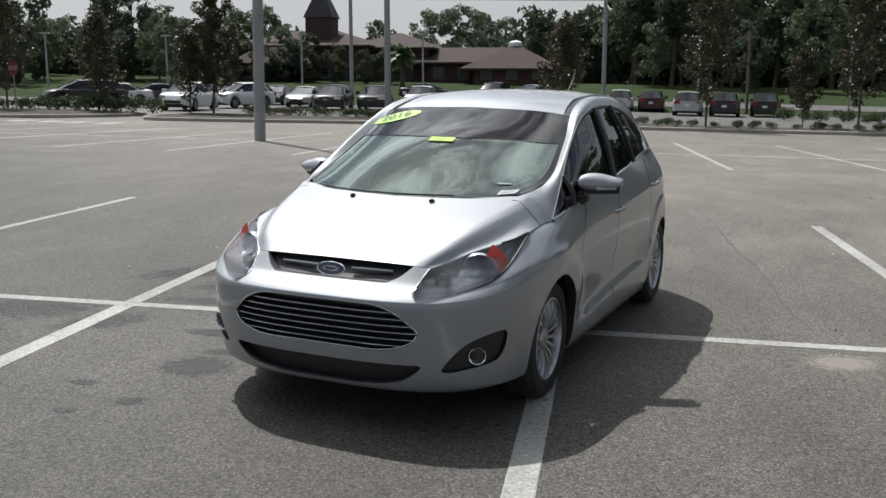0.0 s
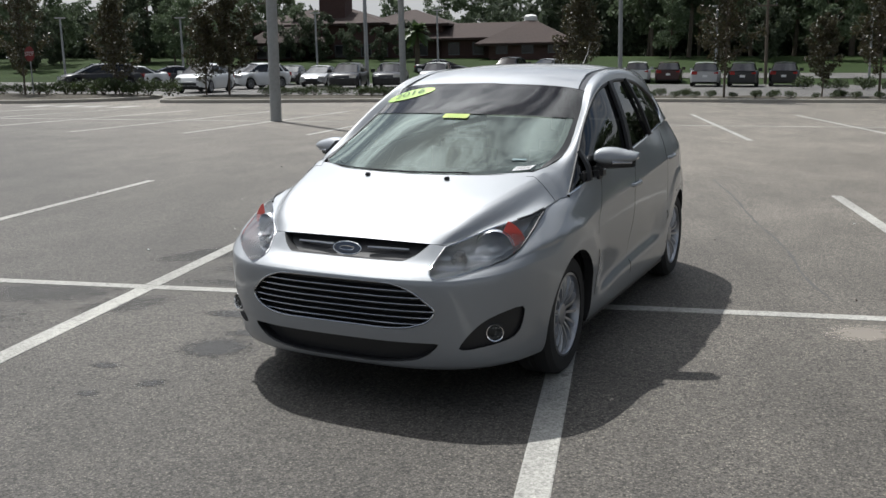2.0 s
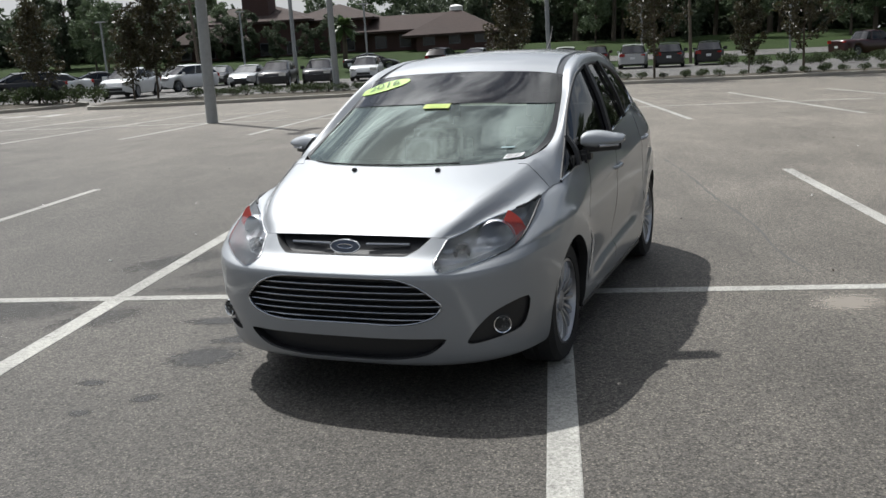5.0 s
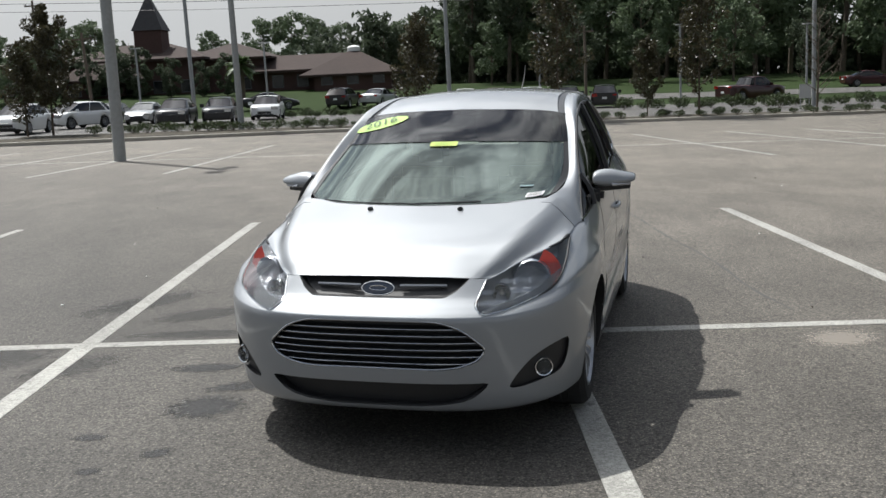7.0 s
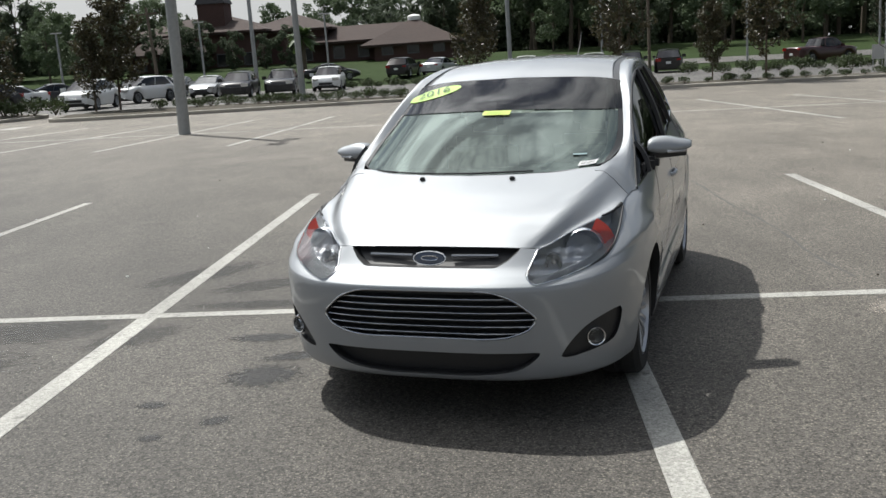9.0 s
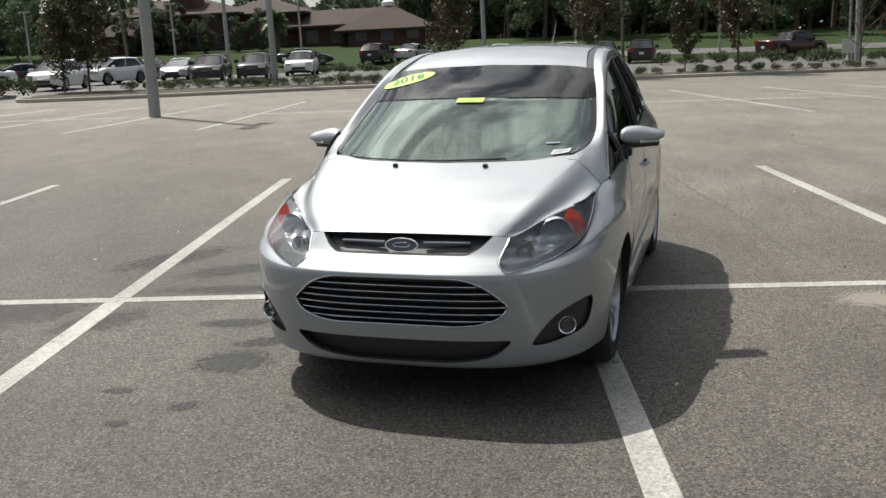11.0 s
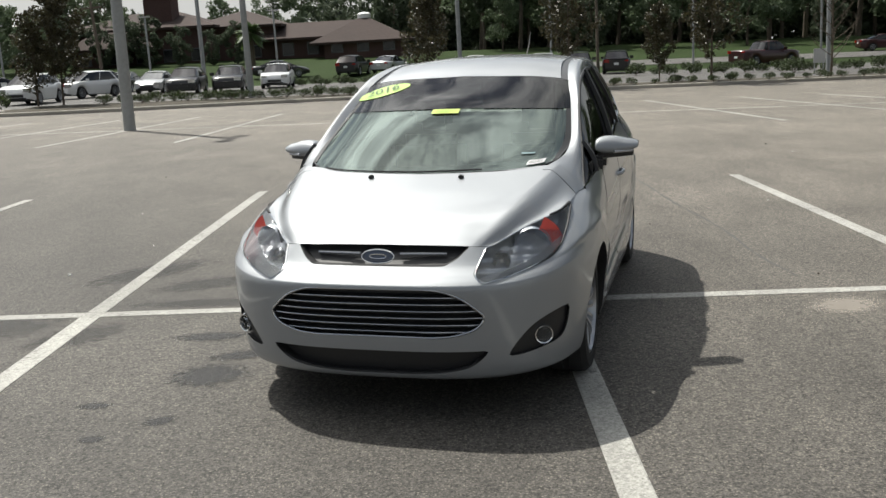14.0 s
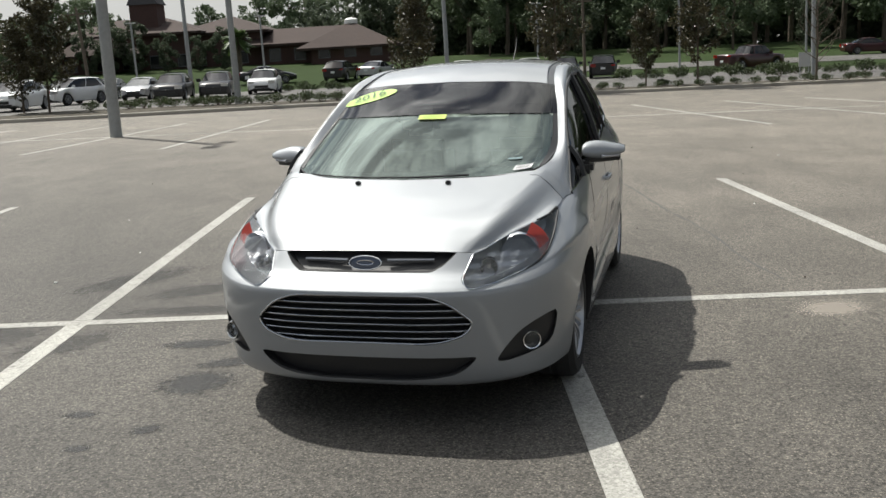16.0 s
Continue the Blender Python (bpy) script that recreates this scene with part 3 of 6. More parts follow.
# Belt line along the side: y, x, z
BELT = ((1.12, 0.838, 0.965), (1.408, 0.860, 1.009), (2.217, 0.852, 1.086), (2.805, 0.824, 1.137), (3.3, 0.789, 1.183), (3.6, 0.755, 1.195))


def step(a, b, t):
    """0 up to a, 1 from b, smooth between."""
    t = min(1.0, max(0.0, (t - a) / (b - a)))
    return t * t * (3 - 2 * t)


def flank(y, z):
    """How far out the side panels lie: sill flare, hollow door, shoulder crease, arch blisters."""
    bx, bz = (ease(BELT, min(3.6, max(1.12, y))))
    crease = 0.715 + 0.078 * y
    base = ease(((0.15, 0.84), (0.22, 0.878), (0.30, 0.896), (0.45, 0.905), (0.62, 0.913), (0.75, 0.915), (1.2, 0.915)), z)[0]
    up = max(0.0, (z - crease) / max(0.05, bz - crease))
    x = base - 0.006 * step(crease - 0.12, crease, z) + (bx - 0.908) * min(1.0, up) * (0.72 + 0.28 * min(1.0, up))
    door = step(1.28, 1.60, y) * (1 - step(2.75, 3.15, y))
    foot = 0.325 + 0.13 * (1 - math.exp(-max(0.0, y - 1.27) / 0.8))
    x -= 0.034 * door * step(foot - 0.045, foot + 0.012, z) * (1 - step(foot + 0.02, 0.745, z))
    x -= 0.010 * step(3.0, 3.9, y) + 0.05 * max(0.0, (y - 3.0) / 1.0) ** 2
    for wy, far in ((FRONT_Y, 0.515), (REAR_Y, 0.54)):
        r = math.hypot(y - wy, z - HUB_Z)
        x += 0.016 * (1 - step(far - 0.035, far, r)) * step(0.50, 0.72, y) * step(0.35, 0.55, z)
    return x


HUB_Z, FRONT_Y, REAR_Y = 0.325, 0.905, 3.553
ARCH = 0.352


def ease(table, t):
    """Smooth values from rows whose first number is the key."""
    for a, b in zip(table, table[1:]):
        if t <= b[0]:
            break
    i = table.index(a)
    p, q = table[max(0, i - 1)], table[min(len(table) - 1, i + 2)]
    s = min(1.0, max(0.0, (t - a[0]) / (b[0] - a[0])))
    out = []
    for k in range(1, len(a)):
        ma = (b[k] - p[k]) / max(1e-6, b[0] - p[0]) * (b[0] - a[0]) if p is not a else b[k] - a[k]
        mb = (q[k] - a[k]) / max(1e-6, q[0] - a[0]) * (b[0] - a[0]) if q is not b else b[k] - a[k]
        h = s * s
        c = h * s
        out.append((2 * c - 3 * h + 1) * a[k] + (c - 2 * h + s) * ma + (3 * h - 2 * c) * b[k] + (c - h) * mb)
    return out


def rib(kind, s):
    """Control places up the body at a station: nose (angle), side (0 to 1) or tail (angle)."""
    th = radians(s if kind != "side" else 90)
    n = 2.3 if kind == "tail" else 3
    r = (abs(math.sin(th)) ** n + abs(math.cos(th)) ** n) ** (-1 / n)
    ratio, c = r * math.sin(th), r * math.cos(th)
    pts = []
    if kind == "nose":
        tx, ty, tz = ease(TOP_NOSE, s)
    elif kind == "side":
        ty = 1.12 + (3.6 - 1.12) * s
        tx, tz = ease(BELT, ty)
    else:
        tx, ty, tz = 0.755 * r * math.cos(th), 3.6 + 0.65 * r * math.sin(th), 1.195 - 0.05 * math.sin(th)
    for z, yf, xm, d, yr in LEVELS:
        zz = z if z <= 0.5 else 0.5 + (z - 0.5) * (tz - 0.5) / 0.305
        if kind == "nose":
            pts.append(Vector(((xm - 0.12 * max(0.0, zz - 0.6) * max(0.0, (s - 55) / 35)) * ratio, yf + d * (1 - c), zz if s > 60 or z <= 0.5 else z + (zz - z) * max(0, (s - 30) / 30) if s > 30 else z)))
        elif kind == "side":
            y = yf + d + (yr - 0.9 - yf - d) * s
            x = xm - 0.12 * max(0.0, zz - 0.6)
            pts.append(Vector((x, y, zz)))
        else:
            pts.append(Vector(((xm - 0.12 * max(0.0, zz - 0.6)) * r * math.cos(th), yr - 0.9 + 0.9 * r * math.sin(th), zz)))
    pts.append(Vector((tx, ty, tz)))
    return pts


stations = [("nose", 90 * i / 90) for i in range(90)] + [("side", i / 70) for i in range(70)] + [("tail", 90 * i / 24) for i in range(25)]
ROWS = 91
columns = [spline(rib(*s), ROWS) for s in stations]
for (kind, at_s), col in zip(stations, columns):
    share = 1.0 if kind == "side" else step(62, 90, at_s) if kind == "nose" else 1 - step(0, 40, at_s)
    if share:
        for p in col[:-1]:
            p.x += share * (flank(p.y, p.z) - p.x)
shell = bmesh.new()
grid_faces(shell, [[col[j] for col in columns] for j in range(ROWS)])


def rounded(poly, r, n=3):
    """A polygon with its corners rounded."""
    out = []
    for i, p in enumerate(poly):
        p = Vector(p)
        a, b = Vector(poly[i - 1]) - p, Vector(poly[(i + 1) % len(poly)]) - p
        k = min(r, 0.45 * a.length, 0.45 * b.length)
        s, e = p + a.normalized() * k, p + b.normalized() * k
        for t in range(n + 1):
            t /= n
            out.append((1 - t) ** 2 * s + 2 * t * (1 - t) * p + t * t * e)
    return out


def cut_out(bm, poly, u, v, keep, depth_way=None):
    """Cuts a convex outline, seen along the third axis, out of a sheet, and returns the piece as its own bmesh."""
    poly = [Vector(p) for p in poly]
    mid = sum(poly, Vector((0, 0))) / len(poly)
    lo = [min(p[k] for p in poly) - 0.03 for k in (0, 1)]
    hi = [max(p[k] for p in poly) + 0.03 for k in (0, 1)]

    def near(f):
        cs = [x.co for x in f.verts]
        return keep(f.calc_center_median()) and max(c[u] for c in cs) > lo[0] and min(c[u] for c in cs) < hi[0] and max(c[v] for c in cs) > lo[1] and min(c[v] for c in cs) < hi[1]

    for i, p in enumerate(poly):
        q = poly[(i + 1) % len(poly)]
        n2 = Vector((q.y - p.y, p.x - q.x))
        if n2.length < 1e-6:
            continue
        if n2.dot(mid - p) > 0:
            n2 = -n2
        co, no = Vector((0, 0, 0)), Vector((0, 0, 0))
        co[u], co[v], no[u], no[v] = p.x, p.y, n2.x, n2.y
        fs = [f for f in bm.faces if near(f)]
        bmesh.ops.bisect_plane(bm, geom=list({*fs, *(e for f in fs for e in f.edges), *(w for f in fs for w in f.verts)}), plane_co=co, plane_no=no, dist=1e-5)

    def inside(c):
        for i, p in enumerate(poly):
            q = poly[(i + 1) % len(poly)]
            n2 = Vector((q.y - p.y, p.x - q.x))
            if n2.length < 1e-6:
                continue
            if n2.dot(mid - p) > 0:
                n2 = -n2
            if n2.dot(Vector((c[u], c[v])) - p) > 1e-6:
                return False
        return True

    gone = [f for f in bm.faces if near(f) and inside(f.calc_center_median())]
    piece, known = bmesh.new(), {}
    for f in gone:
        vs = []
        for w in f.verts:
            key = tuple(round(x, 5) for x in w.co)
            if key not in known:
                known[key] = piece.verts.new(w.co)
            vs.append(known[key])
        if len(set(vs)) > 2:
            try:
                piece.faces.new(vs)
            except ValueError:
                pass
    bmesh.ops.delete(bm, geom=gone, context="FACES")
    return piece


def front(c):
    return c.y < 0.75


# outlines on the nose, in x and z (left half)
GRILLE = [(-0.31, 0.637), (0.31, 0.637), (0.415, 0.599), (0.515, 0.508), (0.476, 0.455), (0.388, 0.423), (0.30, 0.414), (-0.30, 0.414)]
UPPER = [(-0.36, 0.90), (0.418, 0.90), (0.414, 0.792), (0.365, 0.745), (0.315, 0.719), (-0.3, 0.718)]
INTAKE = [(-0.52, 0.347), (0.528, 0.348), (0.464, 0.286), (0.413, 0.260), (0.323, 0.243), (0.2, 0.233), (-0.2, 0.232)]
FOG = [(0.594, 0.316), (0.638, 0.384), (0.698, 0.450), (0.757, 0.484), (0.842, 0.513), (0.832, 0.422), (0.809, 0.352), (0.738, 0.332), (0.64, 0.312)]
LAMP = [(0.455, 0.692), (0.50, 0.83), (0.72, 0.93), (0.790, 0.92), (0.806, 0.84), (0.792, 0.768), (0.765, 0.735), (0.70, 0.708), (0.60, 0.676), (0.51, 0.660), (0.49, 0.664)]
grille_piece = cut_out(shell, rounded(GRILLE, 0.05, 3), 0, 2, front)
upper_piece = cut_out(shell, rounded(UPPER, 0.015, 2), 0, 2, front)
intake_piece = cut_out(shell, rounded(INTAKE, 0.03, 2), 0, 2, front)
fog_piece = cut_out(shell, rounded(FOG, 0.03, 2), 0, 2, front)
lamp_piece = cut_out(shell, rounded(LAMP, 0.03, 2), 0, 2, front)
for y in (FRONT_Y, REAR_Y):
    ring = [Vector((y + ARCH * math.cos(radians(t)), HUB_Z + ARCH * math.sin(radians(t)))) for t in range(0, 181, 10)]
    ring += [Vector((y - ARCH + 0.01, 0.1)), Vector((y + ARCH - 0.01, 0.1))]
    cut_out(shell, ring, 1, 2, lambda c: c.x > 0.4).free()


def rim_edges(bm, way, only):
    """Folds the open edges that only() picks inwards, to show the sheet's depth."""
    es = [e for e in bm.edges if len(e.link_faces) == 1 and only((e.verts[0].co + e.verts[1].co) / 2)]
    got = bmesh.ops.extrude_edge_only(bm, edges=es)["geom"]
    for w in got:
        if isinstance(w, bmesh.types.BMVert):
            w.co += way(w.co)
        if isinstance(w, bmesh.types.BMFace):
            w.material_index = 1


def is_nose_hole(c):
    return c.y < 0.7 and c.x > 0.002 and 0.19 < c.z < 0.79 and not (c.z > 0.655 and c.x > 0.44)


rim_edges(shell, lambda c: Vector((-0.012 * c.x, 0.008, 0.006 if c.z < 0.3 else 0)), is_nose_hole)
rim_edges(shell, lambda c: Vector((-0.02 * c.x, 0.05, 0)), lambda c: is_nose_hole(c - Vector((0, 0.008, 0))))
rim_edges(shell, lambda c: Vector((-0.05, 0, 0)), lambda c: c.x > 0.5 and c.z > 0.2 and min(abs(math.hypot(c.y - y, c.z - HUB_Z) - ARCH) for y in (FRONT_Y, REAR_Y)) < 0.012)
# iron out the sheet along the sides
soft = [v for v in shell.verts if v.co.y > 0.95 and not v.is_boundary and all(f.material_index == 0 for f in v.link_faces)]
for k in range(3):
    bmesh.ops.smooth_vert(shell, verts=soft, factor=0.5, use_axis_x=True, use_axis_y=False, use_axis_z=False)
wing_top = [v for v in shell.verts if 0.5 < v.co.y < 1.6 and v.co.z > 0.56 and v.co.x > 0.62 and not v.is_boundary and all(f.material_index == 0 for f in v.link_faces)]
for k in range(8):
    bmesh.ops.smooth_vert(shell, verts=wing_top, factor=0.5, use_axis_x=True, use_axis_y=True, use_axis_z=True)
mirror(shell)
part("body", shell, M_PAINT, car, angle=35).data.materials.append(M_BLACK)


def both(build, name, material, label="", angle=42):
    """A part for each side of the car from one left-hand build."""
    for side in (1, -1):
        bm = bmesh.new()
        build(bm)
        if side < 0:
            for v in bm.verts:
                v.co.x = -v.co.x
            bmesh.ops.reverse_faces(bm, faces=bm.faces[:])
        part(name, bm, material, car, label, angle=angle)


# bonnet: guide curves from the centre line out to the lamp, each from the nose to the windscreen
HOOD = (((0, 0.165, 0.801), (0, 0.325, 0.897), (0, 0.54, 0.972), (0, 0.785, 1.046)),
        ((0.28, 0.170, 0.799), (0.30, 0.33, 0.895), (0.32, 0.55, 0.971), (0.34, 0.824, 1.052)),
        ((0.39, 0.178, 0.796), (0.45, 0.335, 0.888), (0.51, 0.56, 0.968), (0.655, 0.96, 1.068)),
        ((0.445, 0.192, 0.793), (0.532, 0.335, 0.877), (0.612, 0.555, 0.955), (0.715, 0.955, 1.048)),
        ((0.474, 0.208, 0.790), (0.582, 0.355, 0.845), (0.690, 0.58, 0.897), (0.768, 0.945, 0.995)),
        ((0.500, 0.225, 0.790), (0.62, 0.385, 0.846), (0.766, 0.60, 0.895), (0.806, 0.93, 0.939)))
hood = bmesh.new()
hood_grid = loft(hood, HOOD, 60, 71)
HOOD_END = [hood_grid[j][-1].co.copy() for j in range(70, 27, -1)]
HOOD_LIP = [hood_grid[j][-4].co - Vector((0, 0, 0.002)) for j in range(70, 27, -1)]
mirror(hood)
solid(hood, -0.004)
part("bonnet", hood, M_PAINT, car, angle=35)

# greenhouse: window line and roof rail, matched place for place
RAIL_OUT = ((0.806, 0.93, 0.938), (0.824, 1.006, 0.947), (0.801, 1.14, 1.018), (0.782, 1.27, 1.11), (0.758, 1.404, 1.19), (0.734, 1.542, 1.275), (0.711, 1.724, 1.37), (0.692, 1.898, 1.44), (0.683, 2.06, 1.487),
            (0.665, 2.35, 1.518), (0.657, 2.63, 1.525), (0.662, 2.92, 1.505), (0.680, 3.11, 1.462), (0.698, 3.28, 1.402), (0.715, 3.37, 1.345), (0.748, 3.39, 1.27), (0.787, 3.31, 1.188))
RAIL_IN = ((0.655, 0.96, 1.068), (0.672, 1.01, 1.076), (0.692, 1.08, 1.088), (0.712, 1.194, 1.11), (0.716, 1.34, 1.16), (0.702, 1.474, 1.22), (0.664, 1.735, 1.355), (0.626, 1.925, 1.462), (0.600, 2.10, 1.519),
           (0.580, 2.35, 1.566), (0.572, 2.65, 1.586), (0.568, 2.95, 1.588), (0.567, 3.2, 1.577), (0.566, 3.45, 1.553), (0.555, 3.65, 1.515), (0.54, 3.82, 1.482), (0.52, 3.95, 1.445))
RAIL_MID = []
for a, b in zip(RAIL_OUT, RAIL_IN):
    roofward = step(1.5, 2.3, a[1]) * (1 - step(2.9, 3.3, a[1]))
    RAIL_MID.append((0.5 * (a[0] + b[0]) + 0.012 + 0.006 * roofward, 0.5 * (a[1] + b[1]) - 0.004, 0.5 * (a[2] + b[2]) + 0.010 + 0.012 * roofward))
RAIL_MID[-1], RAIL_MID[-2] = (0.668, 3.60, 1.305), (0.650, 3.58, 1.37)
RAIL_MID[0], RAIL_MID[1], RAIL_MID[2] = (0.715, 0.955, 1.045), (0.742, 1.00, 1.045), (0.760, 1.10, 1.062)


def build_rail(bm):
    grid = loft(bm, (RAIL_OUT, RAIL_MID, RAIL_IN), 120, 11)
    free = [v for v in bm.verts if not v.is_boundary]
    for k in range(3):
        bmesh.ops.smooth_vert(bm, verts=free, factor=0.5, use_axis_x=True, use_axis_y=True, use_axis_z=True)
    # the foot of the pillar takes over the rear edge of the bonnet
    for j, line in enumerate(grid):
        off = HOOD_END[round(42 * j / 10)] - line[0].co
        for i in range(16):
            line[i].co += off * (1 - i / 16) ** 2
    # and runs on a little way beneath it
    lip = [bm.verts.new(HOOD_LIP[round(42 * j / 10)]) for j in range(11)]
    for j in range(10):
        bm.faces.new((lip[j], grid[j][0], grid[j + 1][0], lip[j + 1]))
    bmesh.ops.recalc_face_normals(bm, faces=bm.faces[:])
    # tail pillar down to the belt
    loft(bm, (((0.787, 3.31, 1.188), (0.755, 3.6, 1.195), (0.66, 4.0, 1.19), (0.43, 4.23, 1.17)), (RAIL_MID[-1], (0.645, 3.78, 1.325), (0.57, 4.04, 1.32), (0.41, 4.16, 1.31)), ((0.52, 3.95, 1.445), (0.51, 4.0, 1.445), (0.48, 4.04, 1.445), (0.4, 4.07, 1.445))), 14, 8)
    solid(bm, -0.004)


both(build_rail, "roof_rail", M_PAINT)

roof = bmesh.new()
edge = [(x - 0.045, y, z + 0.004) for x, y, z in (RAIL_IN[7], RAIL_IN[8], RAIL_IN[9], RAIL_IN[11], RAIL_IN[13], RAIL_IN[16])]
centre = ((0, 1.877, 1.504), (0, 2.08, 1.568), (0, 2.4, 1.609), (0, 2.95, 1.622), (0, 3.45, 1.60), (0, 4.07, 1.49))
third = [(a[0] * 0.55, c[1] + (a[1] - c[1]) * 0.3, a[2] + (c[2] - a[2]) * 0.72) for a, c in zip(edge, centre)]
loft(roof, (edge, third, centre), 40, 12)
mirror(roof)
lining = roof.copy()
solid(roof, -0.006)
part("roof", roof, M_PAINT, car)
# the lining's dark colour carries the cabin's shade; its cloth would be pale
for v in lining.verts:
    v.co.z -= 0.03
part("headliner", lining, M_DASH, car, "pale cloth roof lining, coloured dark for cabin shade")


def build_strip(bm):
    run = spline(RAIL_IN[7:], 50)
    grid_faces(bm, [[p + Vector(d) for p in run] for d in ((0.004, 0, 0.001), (-0.004, 0, -0.007), (-0.022, 0, -0.005), (-0.042, 0, -0.005), (-0.050, 0, 0.003))])
    solid(bm, -0.004)


both(build_strip, "roof_strip", M_SATIN, "black rubber roof strip")

SCREEN = (((0, 0.79, 1.043), (0.36, 0.83, 1.050), (0.58, 0.925, 1.060), (0.684, 1.05, 1.084)),
          ((0, 1.085, 1.184), (0.39, 1.135, 1.178), (0.62, 1.24, 1.165), (0.715, 1.34, 1.16)),
          ((0, 1.45, 1.350), (0.37, 1.505, 1.342), (0.58, 1.60, 1.332), (0.674, 1.68, 1.325)),
          ((0, 1.875, 1.503), (0.34, 1.89, 1.497), (0.53, 1.908, 1.483), (0.625, 1.925, 1.464)))


SCREEN_FINE = [spline(col, 61) for col in zip(*[spline(r, 61) for r in SCREEN])]
# float glass: an even curve between its four edges
sag = np.array([[tuple(p) for p in col] for col in SCREEN_FINE])
sag = np.concatenate((sag[:0:-1] * (-1, 1, 1), sag))
for k in range(260):
    sag[1:-1, 1:-1] = 0.5 * sag[1:-1, 1:-1] + 0.125 * (sag[2:, 1:-1] + sag[:-2, 1:-1] + sag[1:-1, 2:] + sag[1:-1, :-2])
SCREEN_FINE = [[Vector(p) for p in col] for col in sag[60:]]


def screen_at(u, v, lift=0.0):
    """A place on the windscreen: u from the centre line to the car's left edge (minus: to its right), v from sill to roof."""
    def raw(a, b):
        k, j = min(60, max(0, a * 60)), min(60, max(0, b * 60))
        i, n = min(59, int(k)), min(59, int(j))
        p = SCREEN_FINE[i][n].lerp(SCREEN_FINE[i][n + 1], j - n)
        q = SCREEN_FINE[i + 1][n].lerp(SCREEN_FINE[i + 1][n + 1], j - n)
        return p.lerp(q, k - i)
    s = -1 if u < 0 else 1
    p = raw(abs(u), v)
    if lift:
        du, dv = raw(min(1, abs(u) + 0.02), v) - raw(max(0, abs(u) - 0.02), v), raw(abs(u), min(1, v + 0.02)) - raw(abs(u), max(0, v - 0.02))
        p = p + du.cross(dv).normalized() * lift
    return Vector((p.x * s, p.y, p.z))


screen = bmesh.new()
grid_faces(screen, [[Vector(sag[i, j]) for i in range(0, 121, 2)] for j in range(0, 61, 2)])
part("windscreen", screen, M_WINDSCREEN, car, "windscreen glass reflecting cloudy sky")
band = bmesh.new()
grid_faces(band, [[screen_at(u, v, 0.004) for u in [-1 + i / 30 for i in range(61)]] for v in [0.645 + 0.355 * j / 12 for j in range(13)]])
part("shade_band", band, M_BAND, car, "dark tinted shade band across the top")
seal = bmesh.new()
outline = [screen_at(-1 + i / 20, 0.0) for i in range(41)] + [screen_at(1, j / 20) for j in range(1, 20)] + [screen_at(1 - i / 20, 1.0) for i in range(41)] + [screen_at(-1, 1 - j / 20) for j in range(1, 20)]
tube(seal, outline, 0.005, 6, closed=True)
part("windscreen_seal", seal, M_BLACK, car, "black rubber seal")

# rear window
hatch = bmesh.new()
grid_faces(hatch, [[Vector((x, y - 0.06 * (x / 0.42) ** 2, z)) for x in (-0.42, -0.28, -0.14, 0, 0.14, 0.28, 0.42)] for y, z in ((4.25, 1.16), (4.21, 1.26), (4.15, 1.36), (4.08, 1.47))])
part("rear_window", hatch, M_SIDEGLASS, car, "dark tinted rear window")

# black printed edge of the glass
for s in (1, -1):
    frit = bmesh.new()
    grid_faces(frit, [[screen_at(s * u, v, 0.003) for u in (0.90, 0.95, 0.995)] for v in [0.02 + 0.96 * j / 24 for j in range(25)]])
    part("glass_edge", frit, M_BLACK, car, "black printed edge of the windscreen")

# side glass and its frame
BELT_GLASS = [(0.824, 1.006, 0.947), (0.836, 1.10, 0.963)] + [(ease(BELT, y)[0] - 0.002, y, ease(BELT, y)[1] + 0.002) for y in (1.2, 1.32, 1.46, 1.65, 1.87, 2.1, 2.35, 2.6, 2.82, 2.98, 3.1, 3.18, 3.24)] + [(0.787, 3.31, 1.188)]
TOP_GLASS = RAIL_OUT[1:]


def build_glass(bm):
    mid = [((a[0] + b[0]) / 2 + 0.012, (a[1] + b[1]) / 2, (a[2] + b[2]) / 2) for a, b in zip(BELT_GLASS, TOP_GLASS)]
    loft(bm, (BELT_GLASS, mid, TOP_GLASS), 60, 10)


both(build_glass, "side_window", M_SIDEGLASS, "dark tinted side glass")


def build_belt(bm):
    tube(bm, [Vector(p) + Vector((0.004, 0, 0.004)) for p in spline(list(BELT_GLASS) + list(RAIL_OUT[:12:-1]), 70)], 0.007, 6)


both(build_belt, "belt_moulding", M_CHROME, "bright chrome window moulding")


def build_frame(bm):
    tube(bm, [Vector(p) + Vector((0.001, 0.0, -0.006)) for p in spline(TOP_GLASS, 60)], 0.013, 6)


both(build_frame, "window_seal", M_BLACK)


def pillar(y0, y1, w):
    def build(bm):
        lo = [Vector(p) for p in spline(BELT_GLASS, 61)]
        hi = [Vector(p) for p in spline(TOP_GLASS, 61)]
        a = min(range(61), key=lambda k: abs(lo[k].y - y0))
        b = min(range(61), key=lambda k: abs(hi[k].y - y1))
        p, q = lo[a], hi[b]
        m = (p + q) / 2 + Vector((0.016, 0, 0))
        rows = [[r + Vector((0.004, s * w / 2, 0)) for s in (-1, 1)] for r in spline((p, m, q), 10)]
        grid_faces(bm, rows)
        solid(bm, -0.02)
    return build


both(pillar(2.19, 2.31, 0.07), "door_pillar", M_BLACK)
both(pillar(1.30, 1.33, 0.04), "quarter_post", M_BLACK)
both(pillar(2.82, 2.67, 0.035), "rear_post", M_BLACK)

